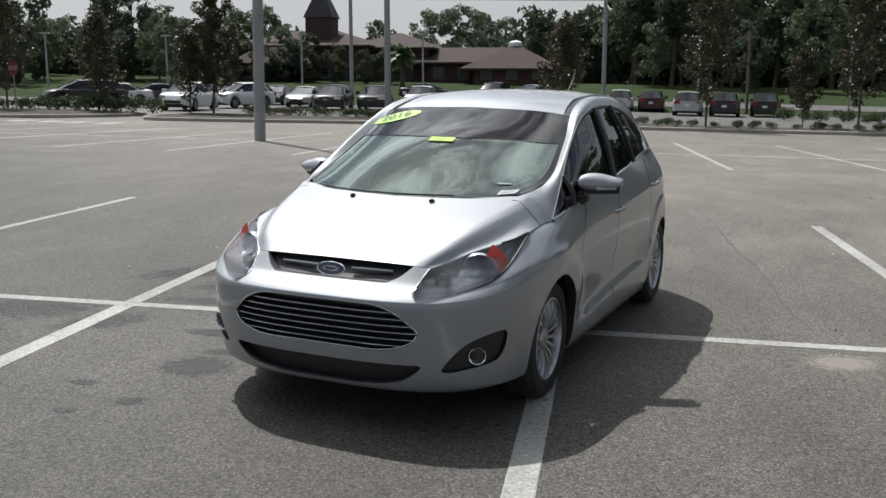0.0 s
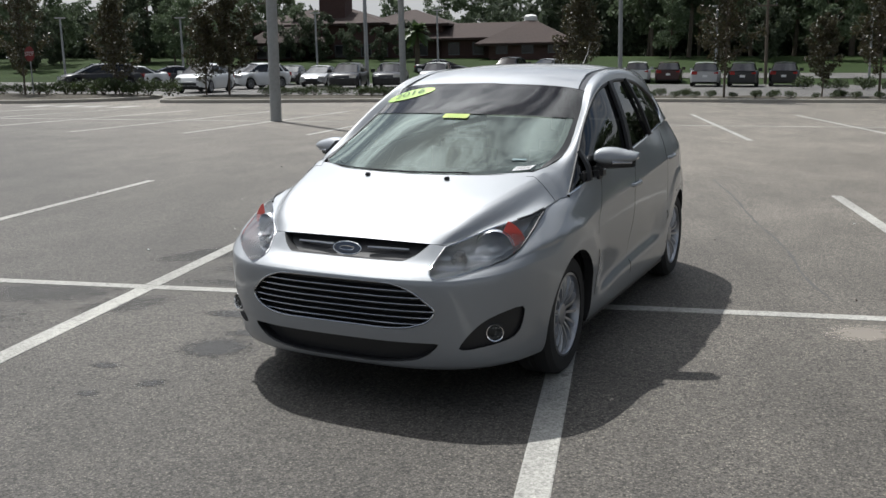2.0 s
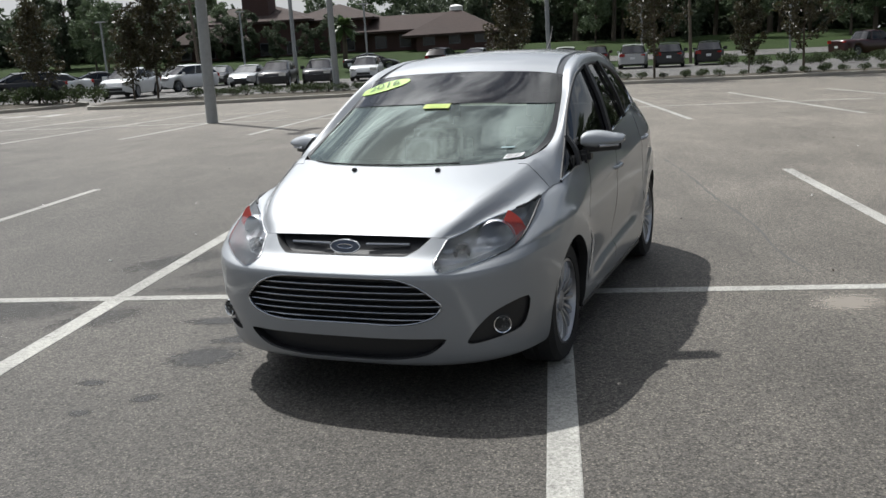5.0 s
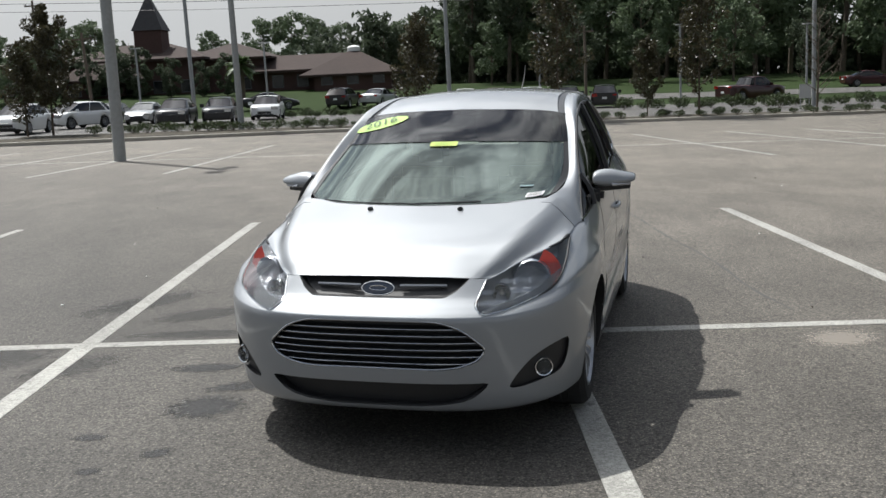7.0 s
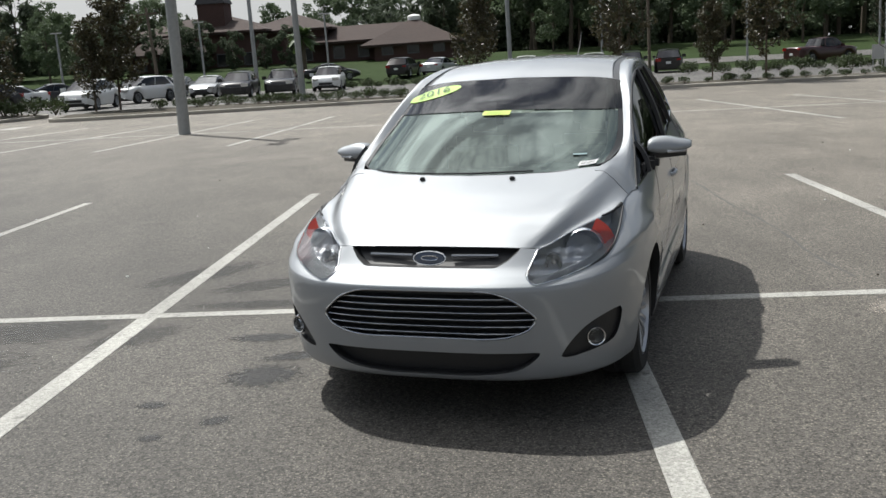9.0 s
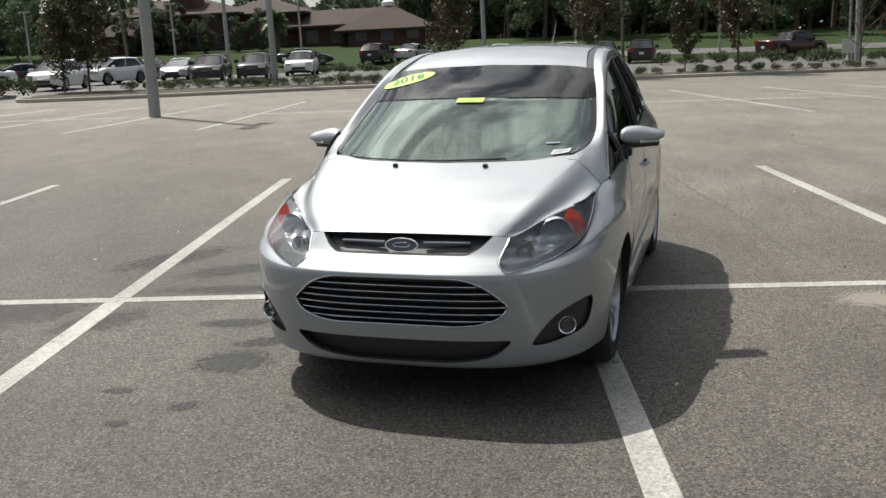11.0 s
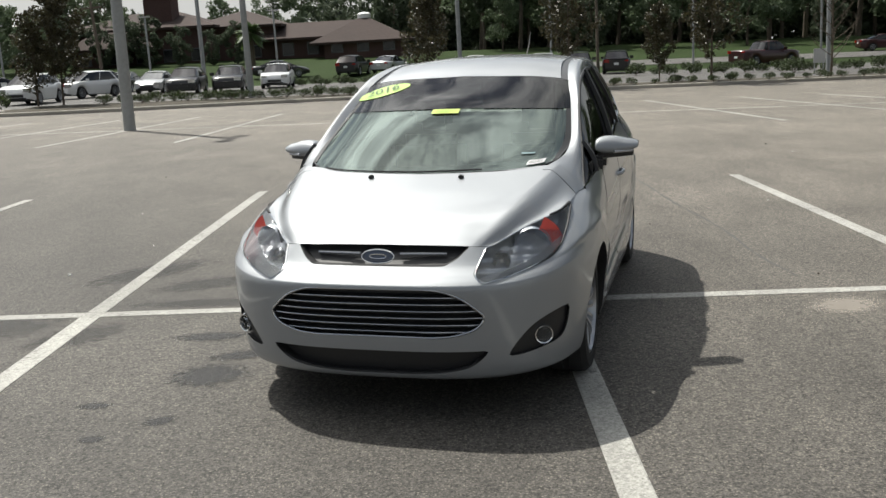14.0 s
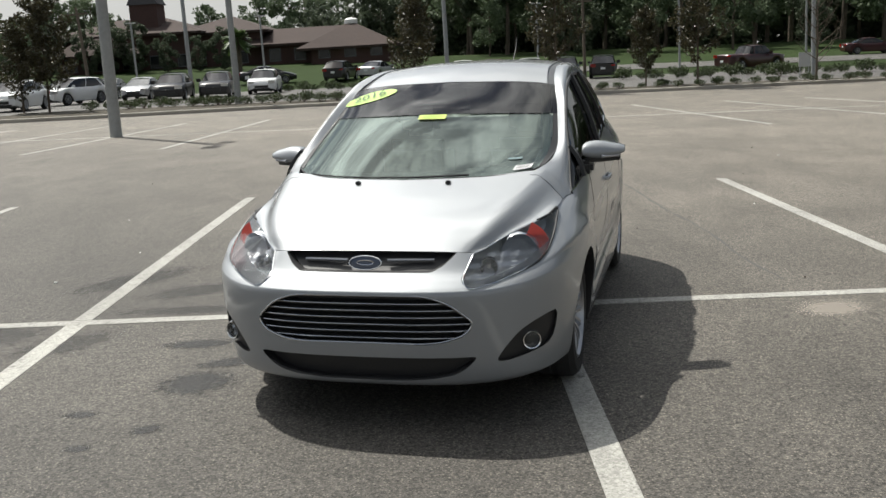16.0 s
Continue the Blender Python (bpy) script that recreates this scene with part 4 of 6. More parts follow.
# underside, sills and wheel wells
under = bmesh.new()
box(under, -0.78, 0.78, 0.62, 4.0, 0.19, 0.26, 0.02)
box(under, -0.50, 0.50, 0.24, 0.64, 0.18, 0.25, 0.02)
part("underbody", under, M_BLACK, car)


def build_sill(bm):
    box(bm, 0.77, 0.872, FRONT_Y + ARCH + 0.01, REAR_Y - ARCH - 0.01, 0.16, 0.295, 0.03)


both(build_sill, "sill", M_BLACK, "black plastic side sill")


def build_well(y):
    def build(bm):
        rows = [[Vector((x, y + 0.375 * math.cos(t), HUB_Z + 0.375 * math.sin(t))) for x in (0.845, 0.6)] for t in [radians(2 + 176 * i / 24) for i in range(25)]]
        grid_faces(bm, rows)
        vs = [bm.verts.new((0.6, y + 0.375 * math.cos(radians(a)), HUB_Z + 0.375 * math.sin(radians(a)))) for a in range(2, 179, 8)]
        bm.faces.new(vs)
    return build


both(build_well(FRONT_Y), "wheel_well", M_BLACK)
both(build_well(REAR_Y), "wheel_well", M_BLACK)


# wheels
def wheel(parent, m, R=0.325, width=0.215, spokes=15, rim_mat=None):
    hub = new("wheel")
    hub.parent = parent
    hub.matrix_local = m
    w, r = width / 2, R * 0.68
    bm = bmesh.new()
    lathe(bm, ((-w * 0.8, r), (-w, r + 0.03), (-w, R - 0.03), (-w * 0.75, R - 0.006), (-0.02, R), (-0.014, R - 0.006), (0.014, R - 0.006), (0.02, R), (w * 0.75, R - 0.006), (w, R - 0.03), (w * 1.02, R - 0.06), (w, r + 0.012), (w * 0.8, r)), 56)
    part("tyre", bm, M_RUBBER, hub, angle=30)
    bm = bmesh.new()
    lathe(bm, ((w * 0.95, r + 0.004), (w * 0.98, r - 0.008), (w * 0.85, r - 0.016), (w * 0.3, r - 0.02), (-w * 0.8, r - 0.01), (-w * 0.8, r + 0.004)), 56)
    for k in range(spokes):
        a = 2 * math.pi * k / spokes
        m3 = Matrix.Rotation(a, 4, "X")
        rows = []
        for s in range(7):
            t = s / 6
            rad = 0.045 + (r - 0.06) * t
            hw = 0.011 + 0.006 * t * t
            xo = w * (0.62 + 0.26 * math.sin(t * 2.2))
            rows.append([m3 @ Vector((xo - 0.02, -hw, rad)), m3 @ Vector((xo, -hw * 0.6, rad)), m3 @ Vector((xo, hw * 0.6, rad)), m3 @ Vector((xo - 0.02, hw, rad))])
        grid_faces(bm, rows)
    box(bm, 0, 0.001, 0, 0.001, 0, 0.001)
    part("rim", bm, rim_mat or M_ALLOY, hub, "silver multi-spoke alloy rim", angle=30)
    bm = bmesh.new()
    lathe(bm, ((w * 0.55, 0.062), (w * 0.72, 0.055), (w * 0.74, 0.03), (w * 0.76, 0.0)), 28)
    part("hub_cap", bm, rim_mat or M_ALLOY, hub)
    bm = bmesh.new()
    lathe(bm, ((-w * 0.2, 0.0), (-w * 0.2, r - 0.015)), 28)
    part("brake_disc", bm, M_GREY_TRIM, hub)
    return hub


for y in (FRONT_Y, REAR_Y):
    wheel(car, pose(0.768, y, HUB_Z))
    wheel(car, pose(-0.768, y, HUB_Z, 0, 0, 180))


# door mirrors
def build_cap(bm):
    rows = []
    for i in range(21):
        s = i / 20
        x = 0.844 + 0.212 * s
        shrink = 1 - 0.30 * max(0.0, (s - 0.8) / 0.2) ** 2 - 0.16 * max(0.0, (0.12 - s) / 0.12) ** 2
        yf, yb = 1.425 + 0.065 * s + 0.02 * s ** 4, 1.565 + 0.03 * s
        zc, h = 1.121 - 0.006 * s, (0.038 + 0.012 * math.sin(math.pi * min(1, s * 1.3))) * shrink * (1 - 0.25 * s ** 1.4)
        prof = ((yb, -0.9), (yf + 0.05, -1.0), (yf + 0.012, -0.95), (yf, -0.72), (yf + 0.001, -0.2), (yf + 0.012, 0.35), (yf + 0.03, 0.74), (yf + 0.055, 0.95), (yf + 0.09, 1.0), (yb, 0.86))
        rows.append([Vector((x, y, zc + h * v)) for y, v in prof])
    first, last = rows[0], rows[-1]
    c0, c1 = sum(first, Vector()) / 10, sum(last, Vector()) / 10
    rows = [[c0.lerp(p, 0.02) - Vector((0.010, 0, 0)) for p in first], [c0.lerp(p, 0.75) - Vector((0.008, 0, 0)) for p in first]] + rows + [[c1.lerp(p, 0.75) + Vector((0.009, 0, 0)) for p in last], [c1.lerp(p, 0.02) + Vector((0.011, 0, 0)) for p in last]]
    grid_faces(bm, rows)
    bmesh.ops.recalc_face_normals(bm, faces=bm.faces[:])


both(build_cap, "mirror_cap", M_PAINT, angle=60)


def build_mirror_base(bm):
    rows = []
    for i in range(13):
        s = i / 12
        x = 0.85 + 0.185 * s
        d = 0.070 * (1 - 0.5 * s ** 2)
        yc, z = 1.505 + 0.075 * s, 1.074
        rows.append([Vector((x, yc - d, z + 0.004)), Vector((x, yc - d * 0.9, z - 0.022)), Vector((x, yc, z - 0.036 * (1 - 0.3 * s))), Vector((x, yc + 0.035, z - 0.02)), Vector((x, yc + 0.04, z + 0.02)), Vector((x, yc + 0.03, z + 0.085 * (1 - 0.4 * s)))])
    grid_faces(bm, rows)
    box(bm, 0.80, 0.90, 1.40, 1.50, 0.99, 1.062, 0.02)
    box(bm, 0.825, 0.845, 1.22, 1.46, 0.965, 1.05, 0.008, Matrix.Rotation(0.0, 4, "Z"))
    bmesh.ops.recalc_face_normals(bm, faces=bm.faces[:])


both(build_mirror_base, "mirror_housing", M_BLACK, "black plastic mirror housing")


def build_signal(bm):
    pts = [Vector((0.94 + 0.095 * s, 1.53 + 0.036 * s - 0.078 * (1 - 0.45 * s), 1.083)) for s in [k / 8 for k in range(9)]]
    tube(bm, pts, 0.009, 8)


both(build_signal, "mirror_indicator", M_HOUSING, "slim grey indicator lens")


# headlamps: clear lens over a bowl with reflectors
lens_src = lamp_piece.copy()
lamp_piece.free()
for side in (1, -1):
    root = new("headlamp")
    root.parent = car
    tagged(root, label="clear headlamp with amber side reflector")
    bm = lens_src.copy()
    bm.normal_update()
    for v in bm.verts:
        v.co += Vector((0.004, -0.006, 0.002))
        v.co.x *= side
    if side < 0:
        bmesh.ops.reverse_faces(bm, faces=bm.faces[:])
    part("lens", bm, M_LENS, root, angle=60)

    def mx(p):
        return Vector((p[0] * side, p[1], p[2]))
    # housing behind the lens
    bm = lens_src.copy()
    for v in bm.verts:
        v.co += Vector((-0.05, 0.085 + 0.008 * math.sin(v.co.z * 170) + 0.006 * math.sin(v.co.x * 95), 0.0))
        v.co.x *= side
    part("housing", bm, M_HOUSING, root, angle=80)
    # side walls of the housing
    bm = lens_src.copy()
    es = [e for e in bm.edges if len(e.link_faces) == 1]
    bmesh.ops.delete(bm, geom=bm.faces[:], context="FACES_ONLY")
    bmesh.ops.delete(bm, geom=[e for e in bm.edges if e not in set(es)], context="EDGES")
    bmesh.ops.delete(bm, geom=[v for v in bm.verts if not v.link_edges], context="VERTS")
    got = bmesh.ops.extrude_edge_only(bm, edges=bm.edges[:])["geom"]
    for w in got:
        if isinstance(w, bmesh.types.BMVert):
            w.co += Vector((-0.055, 0.09, 0.0))
    for v in bm.verts:
        v.co.x *= side
    part("bezel", bm, M_HOUSING, root, "bright satin inner bezel")
    # bright trim along the lower edge of the lens
    bm = bmesh.new()
    low = [v.co.copy() for v in lens_src.verts if any(len(e.link_faces) == 1 for e in v.link_edges)]
    mid = sum(low, Vector()) / len(low)
    low.sort(key=lambda p: math.atan2(p.z - mid.z, p.x - mid.x))
    tube(bm, [Vector((p.x * side, p.y - 0.001, p.z)) for p in low[::2]], 0.0038, 6, closed=True)
    gasket = bmesh.new()
    under_edge = [p for p in low if p.z < 0.70 + 0.69 * (p.x - 0.455)]
    tube(gasket, [Vector(((p.x + 0.022 * (p.x - mid.x)) * side, p.y + 0.003, p.z + 0.035 * (p.z - mid.z))) for p in under_edge[::2]], 0.0065, 6)
    part("gasket", gasket, M_BLACK, root, "black rubber gasket round the lens")
    part("lens_edge", bm, M_CHROME, root, "bright edge of the lens")

    def bowl(name, m, profile, material, n=32, facets=0.0):
        bm = bmesh.new()
        lathe(bm, profile, n)
        if facets:
            for v in bm.verts:
                r = math.hypot(v.co.y, v.co.z)
                if 0.015 < r < facets:
                    t = math.atan2(v.co.z, v.co.y)
                    v.co.x += 0.006 * (1 if round(t / (2 * math.pi / n)) % 2 else -1) * r / facets
        bmesh.ops.transform(bm, matrix=m @ pose(0, 0, 0, 0, 0, -90), verts=bm.verts)
        part(name, bm, material, root)

    main = pose(0.662 * side, 0.380, 0.755, 0, 0, 24 * side) @ Matrix.Scale(1.16, 4)
    bowl("reflector", main, ((-0.085, 0.001), (-0.08, 0.022), (-0.06, 0.046), (-0.025, 0.066), (0.0, 0.072), (0.006, 0.076), (0.0, 0.080), (-0.04, 0.082)), M_REFLECT, 40, 0.07)
    bowl("bulb_shield", main, ((-0.085, 0.014), (-0.035, 0.016), (-0.02, 0.012), (-0.016, 0.0)), M_GREY_TRIM, 16)
    small = pose(0.553 * side, 0.205, 0.722, 0, 0, 12 * side)
    bowl("turn_reflector", small, ((-0.05, 0.001), (-0.04, 0.022), (-0.012, 0.036), (0.0, 0.039), (0.003, 0.042), (-0.02, 0.045)), M_REFLECT, 28, 0.036)
    bowl("bulb", small, ((-0.05, 0.010), (-0.015, 0.010), (-0.008, 0.0)), M_AMBER_DIM, 12)
    # amber band curving round the outer side of the main bowl
    bm = bmesh.new()
    arc = []
    for k in range(13):
        t = radians(-40 + 105 * k / 12)
        line = []
        for r in (0.086, 0.108, 0.135):
            p = main @ Vector((side * r * math.cos(t), 0.012 + 0.10 * (r - 0.08), r * math.sin(t) * 0.95))
            line.append(p)
        arc.append(line)
    grid_faces(bm, arc, flip=side > 0)
    part("side_reflector", bm, M_AMBER, root, "red-amber side reflector")


# grille mouths
def backing(piece, deep, name, material, half=True):
    bm = piece.copy()
    for v in bm.verts:
        v.co += Vector((0, deep, 0))
    mirror(bm)
    piece.free()
    return part(name, bm, material, car)


def nose_y(x, z):
    """How far back the nose lies at a place."""
    for k in range(len(LEVELS) - 1):
        if z <= LEVELS[k + 1][0]:
            break
    a, b = LEVELS[k], LEVELS[k + 1]
    s = min(1, max(0, (z - a[0]) / (b[0] - a[0])))
    yf, xm, d = (a[i] + (b[i] - a[i]) * s for i in (1, 2, 3))
    return yf + d * (1 - max(0.0, 1 - min(1, abs(x) / xm) ** 3) ** (1 / 3))


backing(grille_piece, 0.055, "grille_mesh", M_BLACK)
backing(upper_piece, 0.05, "upper_grille_panel", M_BLACK)
for v in intake_piece.verts:
    v.co.x *= 1.05
    v.co.z = 0.29 + (v.co.z - 0.29) * 1.3
backing(intake_piece, 0.06, "lower_intake", M_BLACK)
fog_l = fog_piece.copy()
fog_piece.free()
for side in (1, -1):
    bm = fog_l.copy()
    for v in bm.verts:
        v.co += Vector((-0.008, 0.022, 0))
        v.co.x *= side
    if side < 0:
        bmesh.ops.reverse_faces(bm, faces=bm.faces[:])
    part("fog_lamp_surround", bm, M_BLACK, car, "black plastic fog lamp surround")
    lamp = new("fog_lamp")
    lamp.parent = car
    lamp.matrix_local = pose(0.737 * side, nose_y(0.737, 0.39) + 0.014, 0.390, 0, 0, 25 * side)
    for nm, prof, mt in (("ring", ((-0.0, 0.034), (0.012, 0.037), (0.014, 0.042), (0.0, 0.046)), M_CHROME), ("reflector", ((-0.03, 0.0), (-0.025, 0.02), (0.004, 0.036)), M_REFLECT), ("lens", ((0.009, 0.0), (0.008, 0.02), (0.004, 0.036)), M_LENS)):
        bm = bmesh.new()
        lathe(bm, prof, 28)
        bmesh.ops.transform(bm, matrix=pose(0, 0, 0, 0, 0, -90), verts=bm.verts)
        part(nm, bm, mt, lamp)

# bars across the main mouth, and its bright surround
def mouth_half(z):
    """Half width of the main mouth at a height."""
    edge = [(x, h) for x, h in GRILLE if x > 0]
    for (x0, z0), (x1, z1) in zip(edge, edge[1:]):
        if min(z0, z1) <= z <= max(z0, z1):
            return x0 + (x1 - x0) * (z - z0) / (z1 - z0)
    return 0.34


for k in range(6):
    z = 0.599 - 0.0322 * k
    half = mouth_half(z) - 0.006
    bm = bmesh.new()
    tube(bm, [Vector((half * s, nose_y(half * s, z) + 0.012, z)) for s in [-1 + i / 24 for i in range(49)]], 0.0027, 6)
    part("grille_bar", bm, M_BAR, car)
    bm = bmesh.new()
    rows = [[Vector((half * s, nose_y(half * s, z) + 0.014, z - 0.002)), Vector((half * s, nose_y(half * s, z) + 0.05, z + 0.012))] for s in [-1 + i / 24 for i in range(49)]]
    grid_faces(bm, rows)
    part("grille_blade", bm, M_BLACK, car)
bm = bmesh.new()
full = rounded(GRILLE, 0.05, 4)
right = [p for p in full if p.x > 0.0]
right.sort(key=lambda p: math.atan2(p.x, p.y - 0.49))
loop = [Vector((p.x, nose_y(p.x, p.y) + 0.002, p.y)) for p in right]
loop = loop + [Vector((-p.x, p.y, p.z)) for p in reversed(loop)]
tube(bm, loop, 0.0048, 6, closed=True)
part("grille_surround", bm, M_BAR, car, "bright satin grille surround")

# slim upper opening: two bright bars and the oval badge
for s in (1, -1):
    bm = bmesh.new()
    tube(bm, [Vector((s * (0.095 + 0.215 * t), 0.142 + 0.02 * t, 0.762)) for t in [k / 6 for k in range(7)]], 0.007, 6)
    part("upper_bar", bm, M_ALLOY, car)
badge = new("badge")
badge.parent = car
badge.matrix_local = pose(0, 0.112, 0.755, 76)
tagged(badge, label="oval blue badge with chrome rim")
bm = bmesh.new()
rows = []
for rr, zz in ((0.0, 0.010), (0.6, 0.010), (0.88, 0.008), (0.9, 0.002)):
    rows.append([Vector((0.080 * rr * math.cos(2 * math.pi * k / 40), 0.033 * rr * math.sin(2 * math.pi * k / 40), zz)) for k in range(41)])
grid_faces(bm, rows)
bmesh.ops.recalc_face_normals(bm, faces=bm.faces[:])
part("field", bm, M_BLUE, badge)
bm = bmesh.new()
tube(bm, [Vector((0.077 * math.cos(2 * math.pi * k / 40), 0.031 * math.sin(2 * math.pi * k / 40), 0.008)) for k in range(40)], 0.0034, 6, closed=True)
tube(bm, [Vector((0.04 * math.cos(2 * math.pi * k / 24), 0.010 * math.sin(2 * math.pi * k / 24), 0.011)) for k in range(24)], 0.0025, 5, closed=True)
part("rim", bm, M_CHROME, badge)

# washer jets, wiper, aerial, handles
for x in (-0.24, 0.24):
    bm = bmesh.new()
    box(bm, x - 0.012, x + 0.012, 0.73, 0.76, 1.028, 1.048, 0.005)
    part("washer_jet", bm, M_BLACK, car)
bm = bmesh.new()
tube(bm, [screen_at(-0.12 + 0.42 * t, 0.012 + 0.006 * t, 0.008) for t in [k / 10 for k in range(11)]], 0.005, 6)
tube(bm, [screen_at(-0.62 + 0.5 * t, 0.012, 0.006) for t in [k / 10 for k in range(11)]], 0.004, 6)
part("wiper", bm, M_BLACK, car)
bm = bmesh.new()
tube(bm, [(0.03, 3.75, 1.56), (0.03, 3.95, 1.70), (0.03, 4.02, 1.80)], 0.006, 6, taper=0.4)
part("aerial", bm, M_BLACK, car)


def build_handle(y, z):
    x = flank(y, z)

    def build(bm):
        tube(bm, smooth_curve([(x - 0.02, y - 0.10, z - 0.004), (x + 0.012, y - 0.07, z), (x + 0.018, y, z + 0.004), (x + 0.012, y + 0.07, z + 0.006), (x - 0.025, y + 0.10, z + 0.006)], 13), 0.013, 8)
    return build


# shut lines of the doors
def shut_line(y_at, z0):
    col = min(columns, key=lambda c: abs(c[45].y - y_at) + (9 if c[45].x < 0.6 else 0))

    def build(bm):
        line = [p + Vector((-0.0008, 0, 0)) for p in col if z0 < p.z < col[-1].z - 0.01]
        tube(bm, line, 0.002, 6)
    return build


both(shut_line(1.33, 0.34), "shut_line", M_BLACK)
both(shut_line(2.14, 0.30), "shut_line", M_BLACK)
both(shut_line(3.08, 0.52), "shut_line", M_BLACK)
both(build_handle(2.16, 0.882), "door_handle", M_PAINT)
both(build_handle(3.20, 0.962), "door_handle", M_PAINT)

# cabin: dashboard, seats, pillar trim
bm = bmesh.new()
rows = []
for i in range(13):
    x = -0.68 + 1.36 * i / 12
    lift = 0.03 * math.exp(-((x - 0.33) / 0.2) ** 2)
    rows.append([Vector((x, 0.95 + 0.15 * (abs(x) / 0.68) ** 3, 0.99)), Vector((x, 1.2, 1.0 + lift * 0.5)), Vector((x, 1.42, 1.01 + lift)), Vector((x, 1.55, 0.97 + lift)), Vector((x, 1.58, 0.7))])
grid_faces(bm, rows)
bmesh.ops.recalc_face_normals(bm, faces=bm.faces[:])
part("dashboard", bm, M_DASH, car, "dark grey vinyl dashboard")


def build_trim(bm):
    tube(bm, [Vector(p) + Vector((-0.072, 0.045, -0.02)) for p in spline(RAIL_IN[2:8], 20)], 0.022, 8)


both(build_trim, "pillar_trim", M_INNER, "pale inner pillar trim")
bm = bmesh.new()
box(bm, -0.78, 0.78, 1.1, 3.4, 0.26, 0.34, 0.02)
part("cabin_floor", bm, M_DASH, car)
for x in (-0.37, 0.37):
    bm = bmesh.new()
    box(bm, x - 0.25, x + 0.25, 2.28, 2.44, 0.5, 1.12, 0.07, None)
    box(bm, x - 0.26, x + 0.26, 1.85, 2.35, 0.42, 0.60, 0.06)
    box(bm, x - 0.13, x + 0.13, 2.40, 2.50, 1.14, 1.34, 0.045)
    part("seat", bm, M_DASH, car)

# stickers on the glass
def lay_on_glass(bm, x0, v, turn, lift):
    """Bends flat vertices (metres from the sticker's middle) onto the windscreen, its middle at x0 across and v up."""
    c, s = math.cos(radians(turn)), math.sin(radians(turn))
    tall = (screen_at(0, 1) - screen_at(0, 0)).length
    for w in bm.verts:
        x, y = w.co.x * c - w.co.y * s, w.co.x * s + w.co.y * c
        vv = min(0.99, max(0.005, v + y / tall))
        want, lo, hi = abs(x0 + x), 0.0, 1.0
        for k in range(14):
            m = (lo + hi) / 2
            lo, hi = (m, hi) if screen_at(m, vv).x < want else (lo, m)
        w.co = screen_at(lo if x0 + x >= 0 else -lo, vv, lift + w.co.z)


sticker = new("year_sticker")
sticker.parent = car
tagged(sticker, label="lime green oval sticker reading 2016")
CU, CV, CT = -0.500, 0.866, 25
bm = bmesh.new()
ring = [[Vector((0.186 * r * math.cos(2 * math.pi * k / 40), 0.068 * r * math.sin(2 * math.pi * k / 40), 0.0)) for k in range(41)] for r in (0.02, 0.35, 0.7, 1.0)]
grid_faces(bm, ring, flip=True)
lay_on_glass(bm, CU, CV, CT, 0.008)
part("vinyl", bm, M_LIME, sticker)
text = bpy.data.curves.new("year", "FONT")
text.body, text.size, text.shear, text.align_x, text.align_y = "2016", 0.112, 0.25, "CENTER", "CENTER"
holder = bpy.data.objects.new("year", text)
mesh = bpy.data.meshes.new_from_object(holder)
bpy.data.objects.remove(holder)
bm = bmesh.new()
bm.from_mesh(mesh)
lay_on_glass(bm, CU, CV, CT, 0.014)
part("digits", bm, M_GREEN_INK, sticker, smooth=False)

tag = new("yellow_tag")
tag.parent = car


def flat_tag(x0, x1, y0, y1, z, u, v, turn, lift, name, material, parent, label=""):
    bm = bmesh.new()
    grid_faces(bm, [[Vector((x0 + (x1 - x0) * i / 6, y0 + (y1 - y0) * j / 3, z)) for i in range(7)] for j in range(4)])
    lay_on_glass(bm, u, v, turn, lift)
    part(name, bm, material, parent, label, smooth=False)


flat_tag(-0.08, 0.08, -0.026, 0.026, 0, -0.006, 0.615, 0, 0.008, "paper", M_YELLOW, tag, "yellow paper tag")
for k in range(2):
    flat_tag(-0.055, 0.055 - 0.03 * k, 0.004 - 0.016 * k, 0.009 - 0.016 * k, 0.001, -0.006, 0.615, 0, 0.010, "print", M_LIME, tag)
tag = new("barcode_label")
tag.parent = car
flat_tag(-0.042, 0.042, -0.03, 0.035, 0, 0.585, 0.045, -6, 0.012, "paper", M_PAPER, tag, "white printed label")
for k in range(3):
    flat_tag(-0.033, 0.033, -0.016 + 0.015 * k, -0.009 + 0.015 * k, 0.001, 0.585, 0.045, -6, 0.014, "print", M_INK, tag)
tag = new("permit_strip")
tag.parent = car
flat_tag(-0.034, 0.034, -0.01, 0.01, 0, 0.53, 0.18, -2, 0.006, "strip", M_TEAL, tag, "small teal permit strip")


